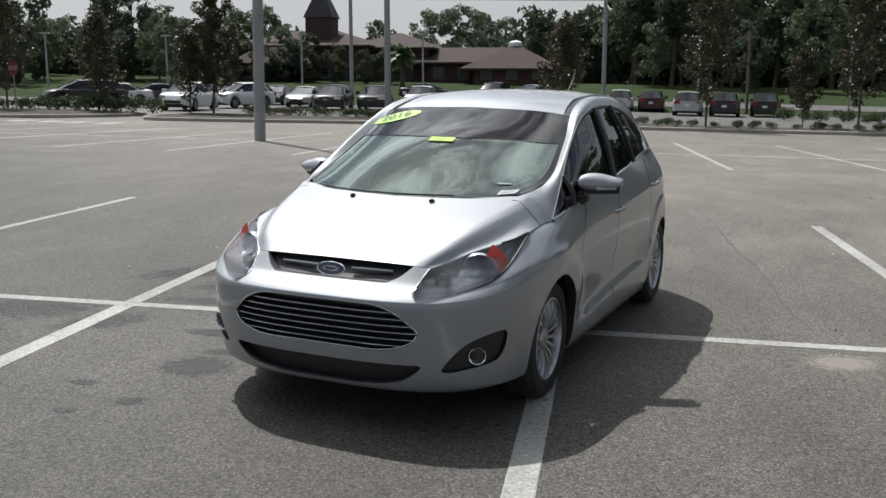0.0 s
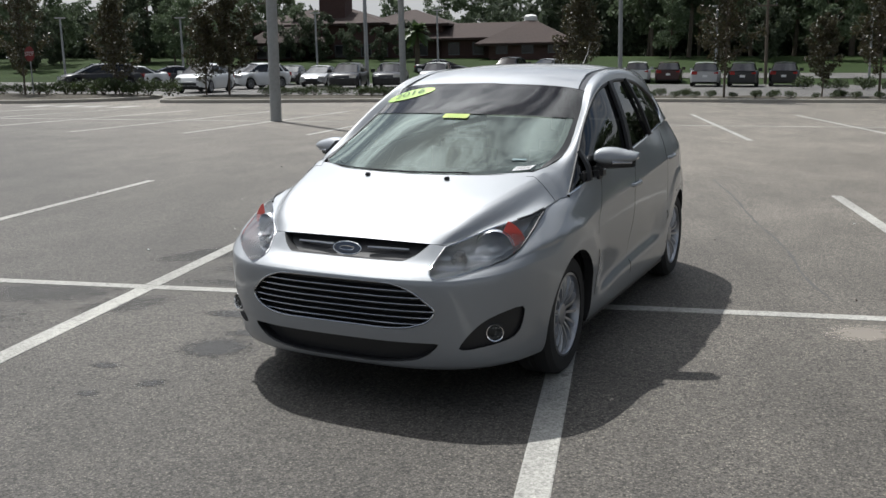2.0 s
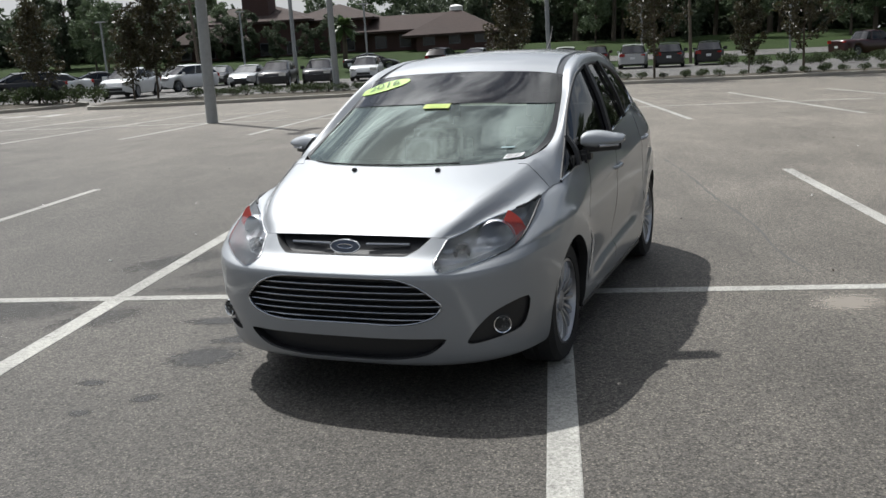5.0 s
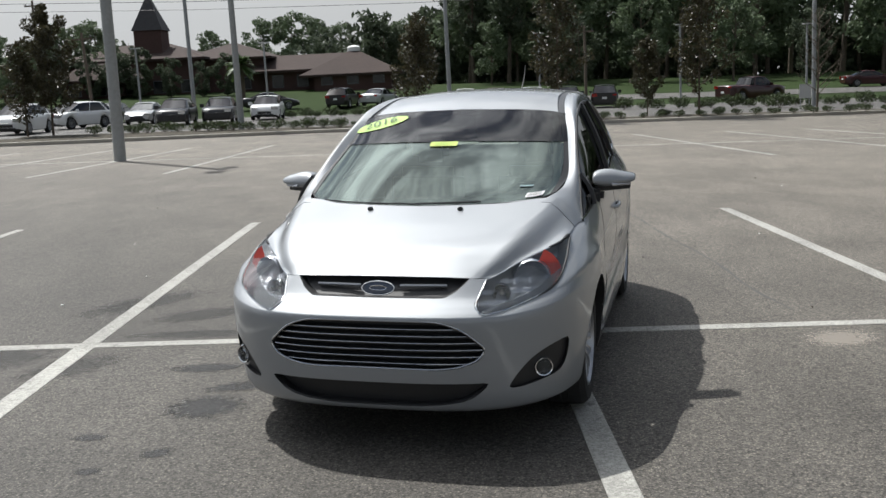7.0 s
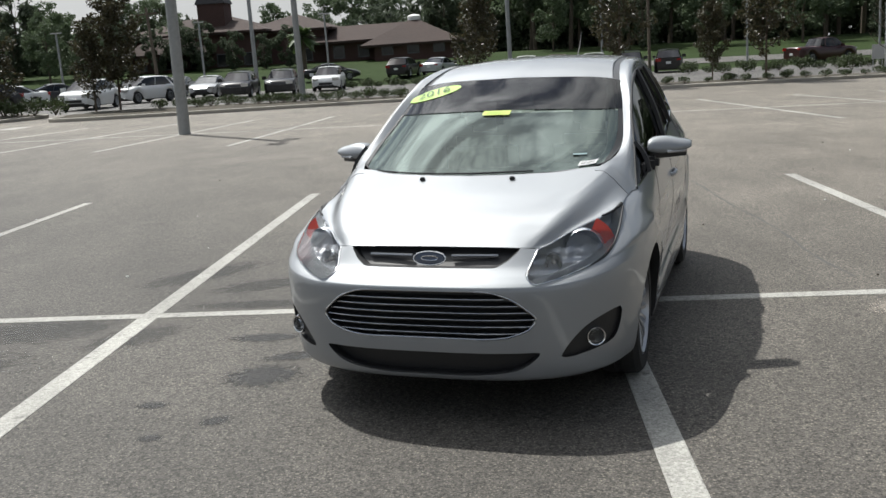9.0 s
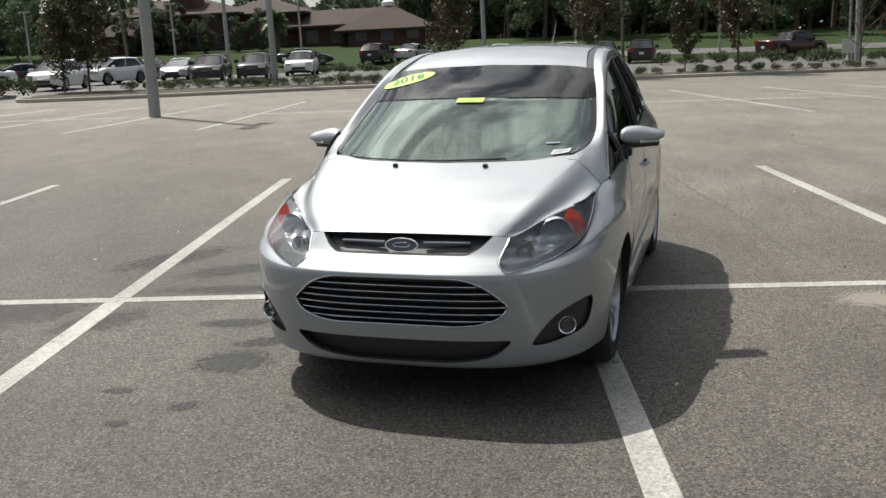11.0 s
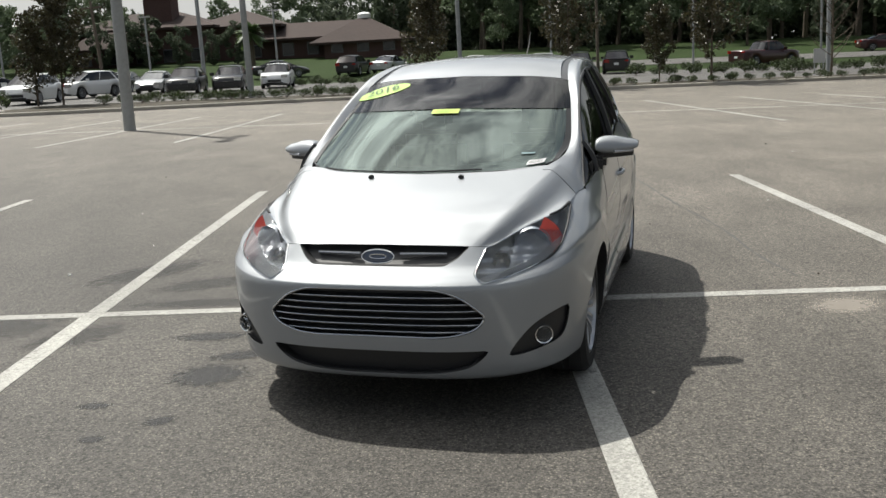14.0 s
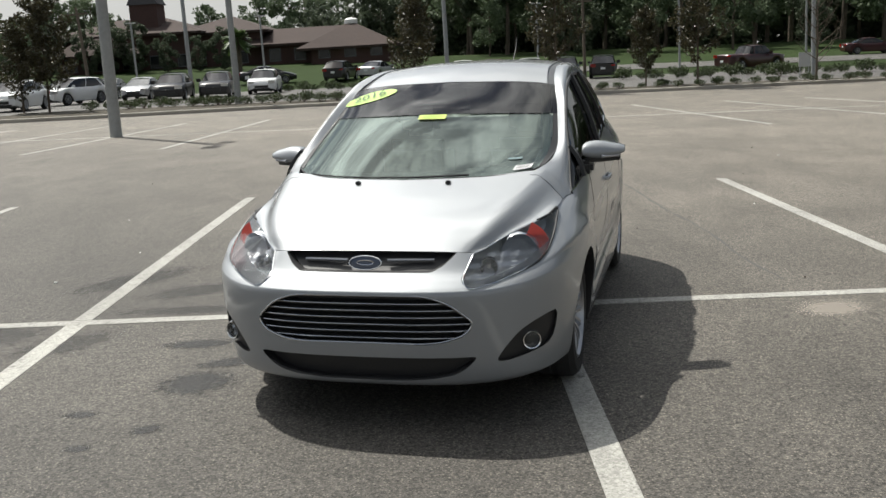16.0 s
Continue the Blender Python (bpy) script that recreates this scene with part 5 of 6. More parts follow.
# ---- plants ----
def leaf_mesh(name, centres, size, seed, material, parent, flat=0.0, label=""):
    """Many single bent leaves round the given places: (place, radius, number)."""
    rng = np.random.default_rng(seed)
    verts, count = [], 0
    for c, rad, n in centres:
        d = rng.normal(size=(n, 3))
        d /= np.linalg.norm(d, axis=1, keepdims=True)
        r = rad * rng.uniform(0.25, 1.0, (n, 1)) ** 0.5
        pos = np.array(c) + d * r * np.array((1, 1, 0.8))
        u = rng.normal(size=(n, 3))
        u[:, 2] *= 1 - flat
        u /= np.linalg.norm(u, axis=1, keepdims=True)
        w = np.cross(u, rng.normal(size=(n, 3)))
        w /= np.linalg.norm(w, axis=1, keepdims=True)
        s = size * rng.uniform(0.6, 1.4, (n, 1))
        n3 = np.cross(u, w)
        verts.append(np.stack([pos - u * s, pos + w * s * 0.45 + n3 * s * 0.12, pos + u * s, pos - w * s * 0.45 + n3 * s * 0.12], 1).reshape(-1, 3))
        count += n
    me = bpy.data.meshes.new(name)
    me.from_pydata(np.concatenate(verts).tolist(), [], [(4 * i, 4 * i + 1, 4 * i + 2, 4 * i + 3) for i in range(count)])
    me.materials.append(material)
    ob = new(name, me)
    ob.parent = parent
    if label:
        tagged(ob, label=label)
    return ob


def limb_paths(rng, height, spread, n, first=0.3):
    """Limbs that leave a trunk and bend upwards."""
    out = []
    for k in range(n):
        z = height * (first + (0.92 - first) * k / n)
        a = k * 2.4 + rng.uniform(-0.4, 0.4)
        reach = spread * (1 - 0.75 * (z / height)) * rng.uniform(0.7, 1.1)
        p = Vector((0.02 * math.sin(z), 0.02 * math.cos(z), z))
        q = p + Vector((math.cos(a) * reach * 0.6, math.sin(a) * reach * 0.6, reach * 0.45))
        e = p + Vector((math.cos(a) * reach, math.sin(a) * reach, reach * 0.95))
        out.append((p, q, e))
    return out


def young_tree(seed, height, spread, leaves, label, leafy=True):
    rng = np.random.default_rng(seed)
    root = thing("young_tree", label, "tree", group="young trees in the planter strips")
    bm = bmesh.new()
    tube(bm, smooth_curve([(0, 0, -0.1), (0.03, 0.02, height * 0.35), (-0.03, 0.02, height * 0.7), (0, 0, height)], 12), 0.055, 8, taper=0.2)
    centres = []
    for p, q, e in limb_paths(rng, height, spread, 16 if leafy else 22, 0.16):
        tube(bm, smooth_curve((p, q, e), 6), 0.022, 5, taper=0.35)
        if leafy:
            for t in (0.2, 0.45, 0.75, 1.0):
                c = p.lerp(q, t * 2) if t < 0.5 else q.lerp(e, t * 2 - 1)
                centres.append((c + Vector(rng.normal(0, 0.05, 3)), 0.26 + 0.16 * rng.random(), int(leaves)))
        else:
            for t in range(4):
                c = q.lerp(e, t / 3)
                tube(bm, [c, c + Vector((rng.normal(0, 0.12), rng.normal(0, 0.12), 0.16)), c + Vector((rng.normal(0, 0.2), rng.normal(0, 0.2), 0.4))], 0.008, 4, taper=0.4)
    part("trunk", bm, M_BARK, root)
    if leafy:
        centres.append(((0, 0, height * 1.0), 0.22, int(leaves)))
        leaf_mesh("crown", centres, 0.085, seed + 50, M_LEAF_YOUNG, root, label="sparse glossy bronze-green leaves")
    return root


def tall_tree(seed, height, spread, material, label, leaf=0.36, first=0.22, blobs=34, per=95, shape="round"):
    rng = np.random.default_rng(seed)
    root = thing("tree", label, "tree", group="woods behind the lawn")
    bm = bmesh.new()
    tube(bm, smooth_curve([(0, 0, -0.5), (0.2, 0.1, height * 0.35), (-0.1, 0.2, height * 0.65), (0.1, 0, height * 0.93)], 12), height * 0.018, 8, taper=0.2)
    centres = []
    for k, (p, q, e) in enumerate(limb_paths(rng, height, spread, 14, first)):
        tube(bm, smooth_curve((p, q, e), 6), height * 0.006, 5, taper=0.3)
    for k in range(blobs):
        z = first + (1 - first) * (k + rng.random()) / blobs
        if shape == "round":
            w = spread * math.sqrt(max(0.05, 1 - ((z - 0.58) / 0.46) ** 2))
        elif shape == "pine":
            w = spread * (0.35 + 0.65 * max(0.0, math.sin((z - first) / (1 - first) * math.pi))) * (0.5 if z < 0.55 else 1)
        else:
            w = spread * (1.05 - z)
        a, r = rng.uniform(0, 6.283), w * math.sqrt(rng.uniform(0.05, 1.0))
        centres.append(((r * math.cos(a), r * math.sin(a), z * height), spread * rng.uniform(0.2, 0.38), int(per * rng.uniform(0.6, 1.3))))
    part("trunk", bm, M_BARK, root)
    leaf_mesh("crown", centres, leaf, seed + 90, material, root)
    return root


def shrub(seed, r, h, n, size, material, label, group):
    rng = np.random.default_rng(seed)
    root = thing("shrub", label, "shrub", group=group)
    bm = bmesh.new()
    for k in range(7):
        a = k * 0.9
        tube(bm, [(0, 0, -0.03), (0.4 * r * math.cos(a), 0.4 * r * math.sin(a), h * 0.5), (0.75 * r * math.cos(a), 0.75 * r * math.sin(a), h * 0.85)], 0.012, 4, taper=0.5)
    part("stem", bm, M_BARK, root)
    cs = [((r * 0.55 * math.cos(k * 1.3), r * 0.55 * math.sin(k * 1.3), h * (0.35 + 0.45 * rng.random())), r * 0.55, n // 7) for k in range(7)]
    leaf_mesh("leaves", cs, size, seed, material, root)
    return root


def place(source, m):
    return copy_thing(source, m)


PLANT_Z = 0.02
mags = [young_tree(3, 5.6, 1.75, 95, "young magnolia with sparse bronze-green leaves in a mulch bed"),
        young_tree(9, 6.2, 1.5, 50, "young magnolia with sparse bronze-green leaves in a mulch bed"),
        young_tree(14, 4.7, 1.35, 50, "young magnolia with sparse bronze-green leaves in a mulch bed")]
mags[0].matrix_world = at(-15.6 + 0.6, 37.4, PLANT_Z, 20)
mags[1].matrix_world = at(7.6, 37.5, PLANT_Z, 70)
mags[2].matrix_world = at(1.35, 37.6, PLANT_Z, 130)
for src, a, b, turn, s in ((1, 13.9, 37.5, 200, 1.02), (2, -20.4, 36.6, 10, 1.0), (1, -25.0, 36.4, 130, 0.95), (0, 11.9, 39.0, 300, 0.62), (2, -30.5, 36.6, 60, 1.05), (2, -15.8, 36.6, 250, 0.85)):
    place(mags[src], at(a, b, PLANT_Z, turn) @ Matrix.Scale(s, 4))
bare = young_tree(21, 4.6, 1.5, 0, "young leafless tree with thin grey twigs in a mulch bed", leafy=False)
bare.matrix_world = at(19.2, 37.6, PLANT_Z, 15)

bush = shrub(5, 0.38, 0.42, 480, 0.042, M_SHRUB, "small clipped green shrub in dry mulch", "row of planter shrubs")
bush.matrix_world = at(-13.0, 36.9, PLANT_Z)
brng = random.Random(4)
a = -12.0
while a < 34:
    s = brng.uniform(0.85, 1.15) if a < -2 else brng.uniform(0.5, 0.75)
    place(bush, at(a, 36.9 + brng.uniform(-0.2, 0.25), PLANT_Z, brng.uniform(0, 360)) @ Matrix.Scale(s, 4))
    if brng.random() < 0.45:
        place(bush, at(a + brng.uniform(-0.3, 0.5), 38.2 + brng.uniform(-0.3, 0.5), PLANT_Z, brng.uniform(0, 360)) @ Matrix.Scale(brng.uniform(0.5, 0.8), 4))
    a += brng.uniform(0.5, 0.75) if a < -2 else brng.uniform(0.6, 1.0)
a = -17.6
while a > -40:
    place(bush, at(a, 36.2 + brng.uniform(-0.3, 0.6), PLANT_Z, brng.uniform(0, 360)) @ Matrix.Scale(brng.uniform(1.2, 1.9), 4))
    a -= brng.uniform(0.5, 0.9)
big_bush = shrub(8, 0.75, 0.8, 700, 0.08, M_SHRUB, "loose green shrub on a planted verge", "shrubs on the verge")
big_bush.matrix_world = at(22.0, 50.5, rise(51))
for k in range(26):
    place(big_bush, at(14 + 1.1 * k + brng.uniform(-0.4, 0.4), 56.5 - 0.25 * k + brng.uniform(-0.5, 0.5), rise(50), brng.uniform(0, 360)) @ Matrix.Scale(brng.uniform(0.5, 0.95), 4))
for k in range(14):
    place(big_bush, at(-9 + 0.9 * k, 62.5 + brng.uniform(-0.4, 0.4), rise(50), brng.uniform(0, 360)) @ Matrix.Scale(brng.uniform(0.5, 0.8), 4))

woods = [tall_tree(31, 13.5, 4.2, M_LEAF, "tall leafy oak at the edge of the woods"),
         tall_tree(37, 15.5, 4.8, M_LEAF, "tall leafy oak at the edge of the woods", blobs=40),
         tall_tree(41, 17.0, 3.4, M_LEAF_DARK, "tall dark pine at the edge of the woods", shape="pine", first=0.35),
         tall_tree(47, 11.5, 3.8, M_LEAF_DARK, "broad dark evergreen at the edge of the woods", first=0.08),
         tall_tree(53, 19.0, 3.0, M_LEAF, "slender tall tree at the edge of the woods", first=0.42, shape="pine")]
spots = ((-62, 92), (6, 118), (14, 112), (-50, 98), (30, 108))
for t, (a, b) in zip(woods, spots):
    t.matrix_world = at(a, b, rise(b))
frng = random.Random(11)


def wood(k, a, b, s):
    place(woods[k], at(a, b, rise(b) - 0.1, frng.uniform(0, 360)) @ Matrix.Scale(s, 4))


for i in range(27):                       # left of the church
    a = -104 + 2.6 * i
    wood(frng.choice((0, 1, 3, 3)), a + frng.uniform(-1.5, 1.5), 92 + 14 * frng.random(), frng.uniform(0.36, 0.50))
for i in range(30):                       # a second rank behind them
    a = -108 + 2.4 * i
    wood(frng.choice((0, 1, 3, 1)), a + frng.uniform(-1.2, 1.2), 110 + 8 * frng.random(), frng.uniform(0.42, 0.58))
for i in range(7):                        # small dark trees close before the church
    wood(3, -38.5 + 3.0 * i + frng.uniform(-0.8, 0.8), 97.5 + 1.5 * frng.random(), frng.uniform(0.30, 0.46))
for i in range(10):                       # behind the church
    a = -30 + 4.2 * i
    wood(frng.choice((0, 1, 2, 1)), a + frng.uniform(-2, 2), 136 + 14 * frng.random(), frng.uniform(0.5, 0.72))
for i in range(25):                       # the high woods
    a = 7 + 3.0 * i
    wood(frng.choice((0, 1, 1, 2, 4)), a + frng.uniform(-1.5, 1.5), 104 + 16 * frng.random(), frng.uniform(0.78, 1.08))
for i in range(22):
    a = -4 + 4.2 * i
    wood(frng.choice((3, 3, 0)), a + frng.uniform(-1.5, 1.5), 122 + 14 * frng.random(), frng.uniform(0.9, 1.3) * (0.72 if a < 8 else 1.0))
for i in range(17):                       # woods along the side of the car park
    wood(frng.choice((0, 1, 3, 2)), 41 + 7 * frng.random(), -18 + 4.7 * i + frng.uniform(-1, 1), frng.uniform(0.95, 1.3))
for i in range(9):                        # lone trees on the lawn
    wood(frng.choice((3, 0)), (-40, -34, -47, 17, 24, 33, -54, 8, 40)[i], (84, 80, 86, 98, 100, 97, 82, 104, 94)[i], (0.5, 0.42, 0.55, 0.6, 0.7, 0.62, 0.55, 0.5, 0.6)[i])

board = thing("sign_board", "plain grey back of a sign board on two posts", "sign", at(21.75, 46.0, -0.19, -10))
for x in (-0.22, 0.22):
    bm = bmesh.new()
    tube(bm, [(x, 0.03, -0.05), (x, 0.03, 1.35)], 0.025, 6)
    part("post", bm, M_STEEL, board)
bm = bmesh.new()
box(bm, -0.30, 0.30, -0.012, 0.012, 0.62, 1.36, 0.005)
part("panel", bm, M_LAMPHEAD, board)

# dense dark undergrowth behind the trunks
under_rng = np.random.default_rng(77)
clumps = [((-120 + 1.9 * i + under_rng.normal(), 134 + 6 * under_rng.random(), 2.2 + 5.2 * under_rng.random()), 3.0, 95) for i in range(150)]
clumps += [((-116 + 0.85 * i + under_rng.normal(), 107 + 4 * under_rng.random(), 1.3 + 5.2 * under_rng.random() ** 1.3), 2.2, 95) for i in range(92)]
clumps += [((-14 + 0.55 * i + under_rng.normal(), 131 + 5 * under_rng.random(), 1.8 + 3.5 * under_rng.random()), 2.4, 90) for i in range(260)]
clumps += [((-14 + 0.8 * i + under_rng.normal(), 124 + 6 * under_rng.random(), 1.6 + 8.5 * under_rng.random() ** 1.4), 2.6, 100) for i in range(190)]
thicket = leaf_mesh("thicket", clumps, 0.62, 78, M_LEAF_DARK, None)
thicket.matrix_world = LOT
tagged(thicket, "dense dark undergrowth at the back of the woods", "undergrowth", kind="stuff")

# a palm before the church
palm = thing("palm_tree", "cabbage palm with a round green crown on the lawn", "palm", at(-15.9, 84, rise(84)))
bm = bmesh.new()
tube(bm, smooth_curve([(0, 0, -0.3), (0.1, 0, 1.6), (0, 0.05, 3.4)], 10), 0.24, 10, taper=0.8)
part("trunk", bm, M_BARK, palm)
bm = bmesh.new()
prng = random.Random(2)
for k in range(70):
    a, tilt = prng.uniform(0, 6.283), prng.uniform(-0.7, 1.3)
    out = Vector((math.cos(a) * math.cos(tilt), math.sin(a) * math.cos(tilt), math.sin(tilt)))
    side = Vector((-math.sin(a), math.cos(a), 0))
    c = Vector((0, 0, 3.5))
    ln = prng.uniform(1.2, 1.75)
    pts = [c + out * ln * t + Vector((0, 0, -0.55 * t * t)) for t in (0.1, 0.4, 0.7, 1.0)]
    rows = [[p + side * w, p + Vector((0, 0, 0.05)), p - side * w] for p, w in zip(pts, (0.03, 0.22, 0.28, 0.04))]
    grid_faces(bm, rows)
part("crown", bm, M_LEAF_PALM, palm, smooth=False)


# ---- poles, lamps, wires, signs ----
def light_pole(a, b, z, r, height, turn, label, heads=2, lean=-1.3):
    root = thing("light_pole", label, "lamp post", at(a, b, z, turn, lean), group="light poles of the car parks")
    bm = bmesh.new()
    tube(bm, [(0, 0, -0.1 + (height + 0.1) * t) for t in (0, 0.02, 0.3, 0.6, 0.98, 1)], r, 16, taper=0.72)
    part("pole", bm, M_STEEL, root)
    if heads == 0:
        bm = bmesh.new()
        box(bm, -0.36, 0.36, -0.12, 0.12, height - 0.02, height + 0.06, 0.02)
        part("lamp_head", bm, M_LAMPHEAD, root)
    for k in range(heads):
        s = 1 if k == 0 else -1
        bm = bmesh.new()
        tube(bm, [(0, 0, height - 0.12), (s * 0.25, 0, height - 0.08), (s * 0.45, 0, height - 0.05)], 0.04, 6)
        part("arm", bm, M_STEEL, root)
        bm = bmesh.new()
        box(bm, s * 0.42 if s > 0 else -1.05, 1.05 if s > 0 else -0.42, -0.19, 0.19, height - 0.10, height + 0.02, 0.03)
        part("lamp_head", bm, M_LAMPHEAD, root)
    return root


light_pole(-6.31, 19.97, dip(20), 0.168, 9.6, 90, "thick grey steel light pole standing in the car park")
light_pole(-6.6, 37.6, PLANT_Z, 0.16, 8.0, 0, "thick grey steel light pole in a planter strip")
light_pole(3.0, 64.5, -0.2, 0.17, 10.0, 0, "tall grey steel light pole beside the road")
light_pole(24.3, 51.5, -0.2, 0.14, 9.0, 0, "tall grey steel light pole on the verge")
light_pole(-14.8, 62.0, -0.2, 0.16, 10.0, 0, "tall grey steel light pole beside the road")
for a, b, h in ((-18.8, 63.0, 4.9), (-10.1, 64.6, 5.1), (9.6, 65.3, 5.2), (19.4, 63.6, 5.4), (-27.4, 59.0, 4.5), (-34.3, 55.2, 4.4), (27.0, 60.0, 5.0)):
    light_pole(a, b, -0.2, 0.085, h + 0.2, 20, "slim grey lamp post with a flat head", 0)

for a, b, h, ln in ((-22.0, 62.5, 6.3, 2.5), (-31.5, 77.5, 9.5, 0), (13.4, 68.5, 6.0, 0)):
    root = thing("utility_pole", "dark wooden utility pole beside the road", "utility pole", at(a, b, rise(b), 0, -1.3 - ln), group="utility poles")
    bm = bmesh.new()
    tube(bm, [(0, 0, -0.2 + (h + 0.2) * t / 5) for t in range(6)], 0.13, 10, taper=0.7)
    part("pole", bm, M_WOODPOLE, root)
    bm = bmesh.new()
    box(bm, -0.7, 0.7, -0.05, 0.05, h - 0.5, h - 0.38, 0.01)
    part("crossarm", bm, M_WOODPOLE, root)
    bm = bmesh.new()
    for s in (-0.6, 0.0, 0.6):
        tube(bm, [(s, 0, h - 0.4), (s, 0, h - 0.22)], 0.04, 8)
    part("insulator", bm, M_GREY_TRIM, root)
for k, z in enumerate((8.9, 9.6, 10.5)):
    bm = bmesh.new()
    tube(bm, [(-90 + 18 * i, 77 + k * 0.4, z - 0.35 * math.sin(math.pi * ((i * 18) % 54) / 54)) for i in range(11)], 0.02, 4)
    ob = part("power_line", bm, M_BLACK, None)
    ob.matrix_world = LOT
    tagged(ob, "thin black overhead power line", "power line", "overhead power lines")

stop = thing("stop_sign", "red octagonal stop sign on a thin post", "road sign", at(-24.2, 35.8, PLANT_Z, -20, -1.3))
bm = bmesh.new()
tube(bm, [(0, 0.03, 0), (0, 0.03, 2.2)], 0.03, 8)
part("post", bm, M_STEEL, stop)
bm = bmesh.new()
vs = [[Vector((0.37 * math.cos(radians(22.5 + 45 * k)), y, 1.9 + 0.37 * math.sin(radians(22.5 + 45 * k)))) for k in range(9)] for y in (-0.004, 0.004)]
grid_faces(bm, vs)
bm.faces.new([bm.verts.new(p) for p in vs[0][:8]])
bm.faces.new([bm.verts.new(p) for p in vs[1][7::-1]])
M_STOP = mat("red_sign_sheet", (0.20, 0.02, 0.02), 0.5, vary=0.06)
part("plate", bm, M_STOP, stop, smooth=False)
text = bpy.data.curves.new("word", "FONT")
text.body, text.size, text.align_x, text.align_y = "STOP", 0.27, "CENTER", "CENTER"
holder = bpy.data.objects.new("word", text)
mesh = bpy.data.meshes.new_from_object(holder)
bpy.data.objects.remove(holder)
mesh.materials.append(M_WHITE)
word = new("lettering", mesh)
word.parent = stop
word.matrix_local = pose(0, -0.008, 1.9, 90)

# ---- the church ----
church = thing("church", "low brown brick church with shingle roofs and a square tower", "church", at(0, 0, 1.55, 0, -1.0))
M_WINDOW = mat("dark_window", (0.02, 0.022, 0.025), 0.15, vary=0.1)


def hip_roof(name, a0, a1, b0, b1, z, top, inset, over=0.6):
    bm = bmesh.new()
    lo = [Vector(p) for p in ((a0 - over, b0 - over, z), (a1 + over, b0 - over, z), (a1 + over, b1 + over, z), (a0 - over, b1 + over, z))]
    cb = (b0 + b1) / 2
    r0, r1 = Vector((a0 + inset, cb, top)), Vector((a1 - inset, cb, top))
    v = [bm.verts.new(p) for p in lo + [r0, r1]]
    for f in ((0, 1, 5, 4), (1, 2, 5), (2, 3, 4, 5), (3, 0, 4)):
        bm.faces.new([v[i] for i in f])
    w = [bm.verts.new(p - Vector((0, 0, 0.25))) for p in lo]
    for i in range(4):
        bm.faces.new((v[(i + 1) % 4], v[i], w[i], w[(i + 1) % 4]))
    bm.faces.new(w)
    part(name, bm, M_ROOF, church, smooth=False)


def wing(a0, a1, b0, b1, h, windows):
    bm = bmesh.new()
    box(bm, a0, a1, b0, b1, -1.0, h)
    part("wall", bm, M_BRICK, church, smooth=False)
    for k in range(windows):
        c = a0 + (a1 - a0) * (k + 0.5) / windows
        win = new("window")
        win.parent = church
        bm = bmesh.new()
        box(bm, c - 0.55, c + 0.55, b0 - 0.03, b0 + 0.02, 0.9, 2.1)
        part("pane", bm, M_WINDOW, win, smooth=False)
        bm = bmesh.new()
        for x0, x1, z0, z1 in ((-0.65, 0.65, 2.1, 2.22), (-0.65, 0.65, 0.78, 0.9), (-0.65, -0.55, 0.9, 2.1), (0.55, 0.65, 0.9, 2.1)):
            box(bm, c + x0, c + x1, b0 - 0.06, b0 + 0.0, z0, z1)
        part("frame", bm, M_GREY_TRIM, win, smooth=False)


wing(-40, -24.5, 104, 118, 4.6, 5)
hip_roof("roof", -40, -24.5, 104, 118, 4.6, 6.6, 5.0, 0.9)
wing(-27, -17.5, 106, 120, 4.4, 2)
hip_roof("roof", -27, -17.5, 106, 120, 4.4, 6.4, 4.5, 0.9)
wing(-38.5, -33.0, 100, 104, 2.4, 2)
hip_roof("roof", -38.5, -30.5, 99.5, 104, 2.5, 4.3, 2.0, 0.6)
wing(-17.4, -9.0, 105, 114, 2.6, 3)
hip_roof("roof", -19, -7.0, 104.5, 114, 2.7, 4.5, 1.0, 0.6)
wing(-11.5, -3.0, 101.5, 112, 1.9, 3)
hip_roof("roof", -12.2, -2.6, 101.5, 112, 1.95, 4.75, 4.7, 0.8)
bm = bmesh.new()
lathe(bm, ((4.5, 0.75), (4.95, 0.75), (5.1, 0.55), (5.2, 0.0)), 16, "z")
ob = part("cupola", bm, M_WHITE, church)
ob.matrix_local = pose(-7.4, 106.8, 0)
bm = bmesh.new()
box(bm, -32.1, -29.0, 106, 109.2, -1, 8.0)
part("tower", bm, M_BRICK, church, smooth=False)
bm = bmesh.new()
v = [bm.verts.new(p) for p in ((-32.3, 105.8, 7.9), (-28.8, 105.8, 7.9), (-28.8, 109.4, 7.9), (-32.3, 109.4, 7.9), (-30.55, 107.6, 12.2))]
for i in range(4):
    bm.faces.new((v[i], v[(i + 1) % 4], v[4]))
bm.faces.new(v[3::-1])
part("spire", bm, M_SPIRE, church, "dark slate pyramid spire", smooth=False)


# ---- parked vehicles ----
PAINTS = {"white": (0.70, 0.71, 0.71), "black": (0.008, 0.008, 0.010), "grey": (0.028, 0.03, 0.034), "silver": (0.46, 0.47, 0.48), "red": (0.035, 0.006, 0.007), "blue": (0.02, 0.03, 0.055)}
PAINT_MATS = {k: mat(k + "_car_paint", c, 0.3, metal=0.3 if k in ("grey", "silver") else 0.0, vary=0.04, coat=0.25) for k, c in PAINTS.items()}
M_LIGHT = mat("pale_lamp_lens", (0.7, 0.7, 0.7), 0.1, metal=0.6, vary=0.05)
M_TAIL = mat("red_tail_lens", (0.35, 0.015, 0.012), 0.2, vary=0.05)
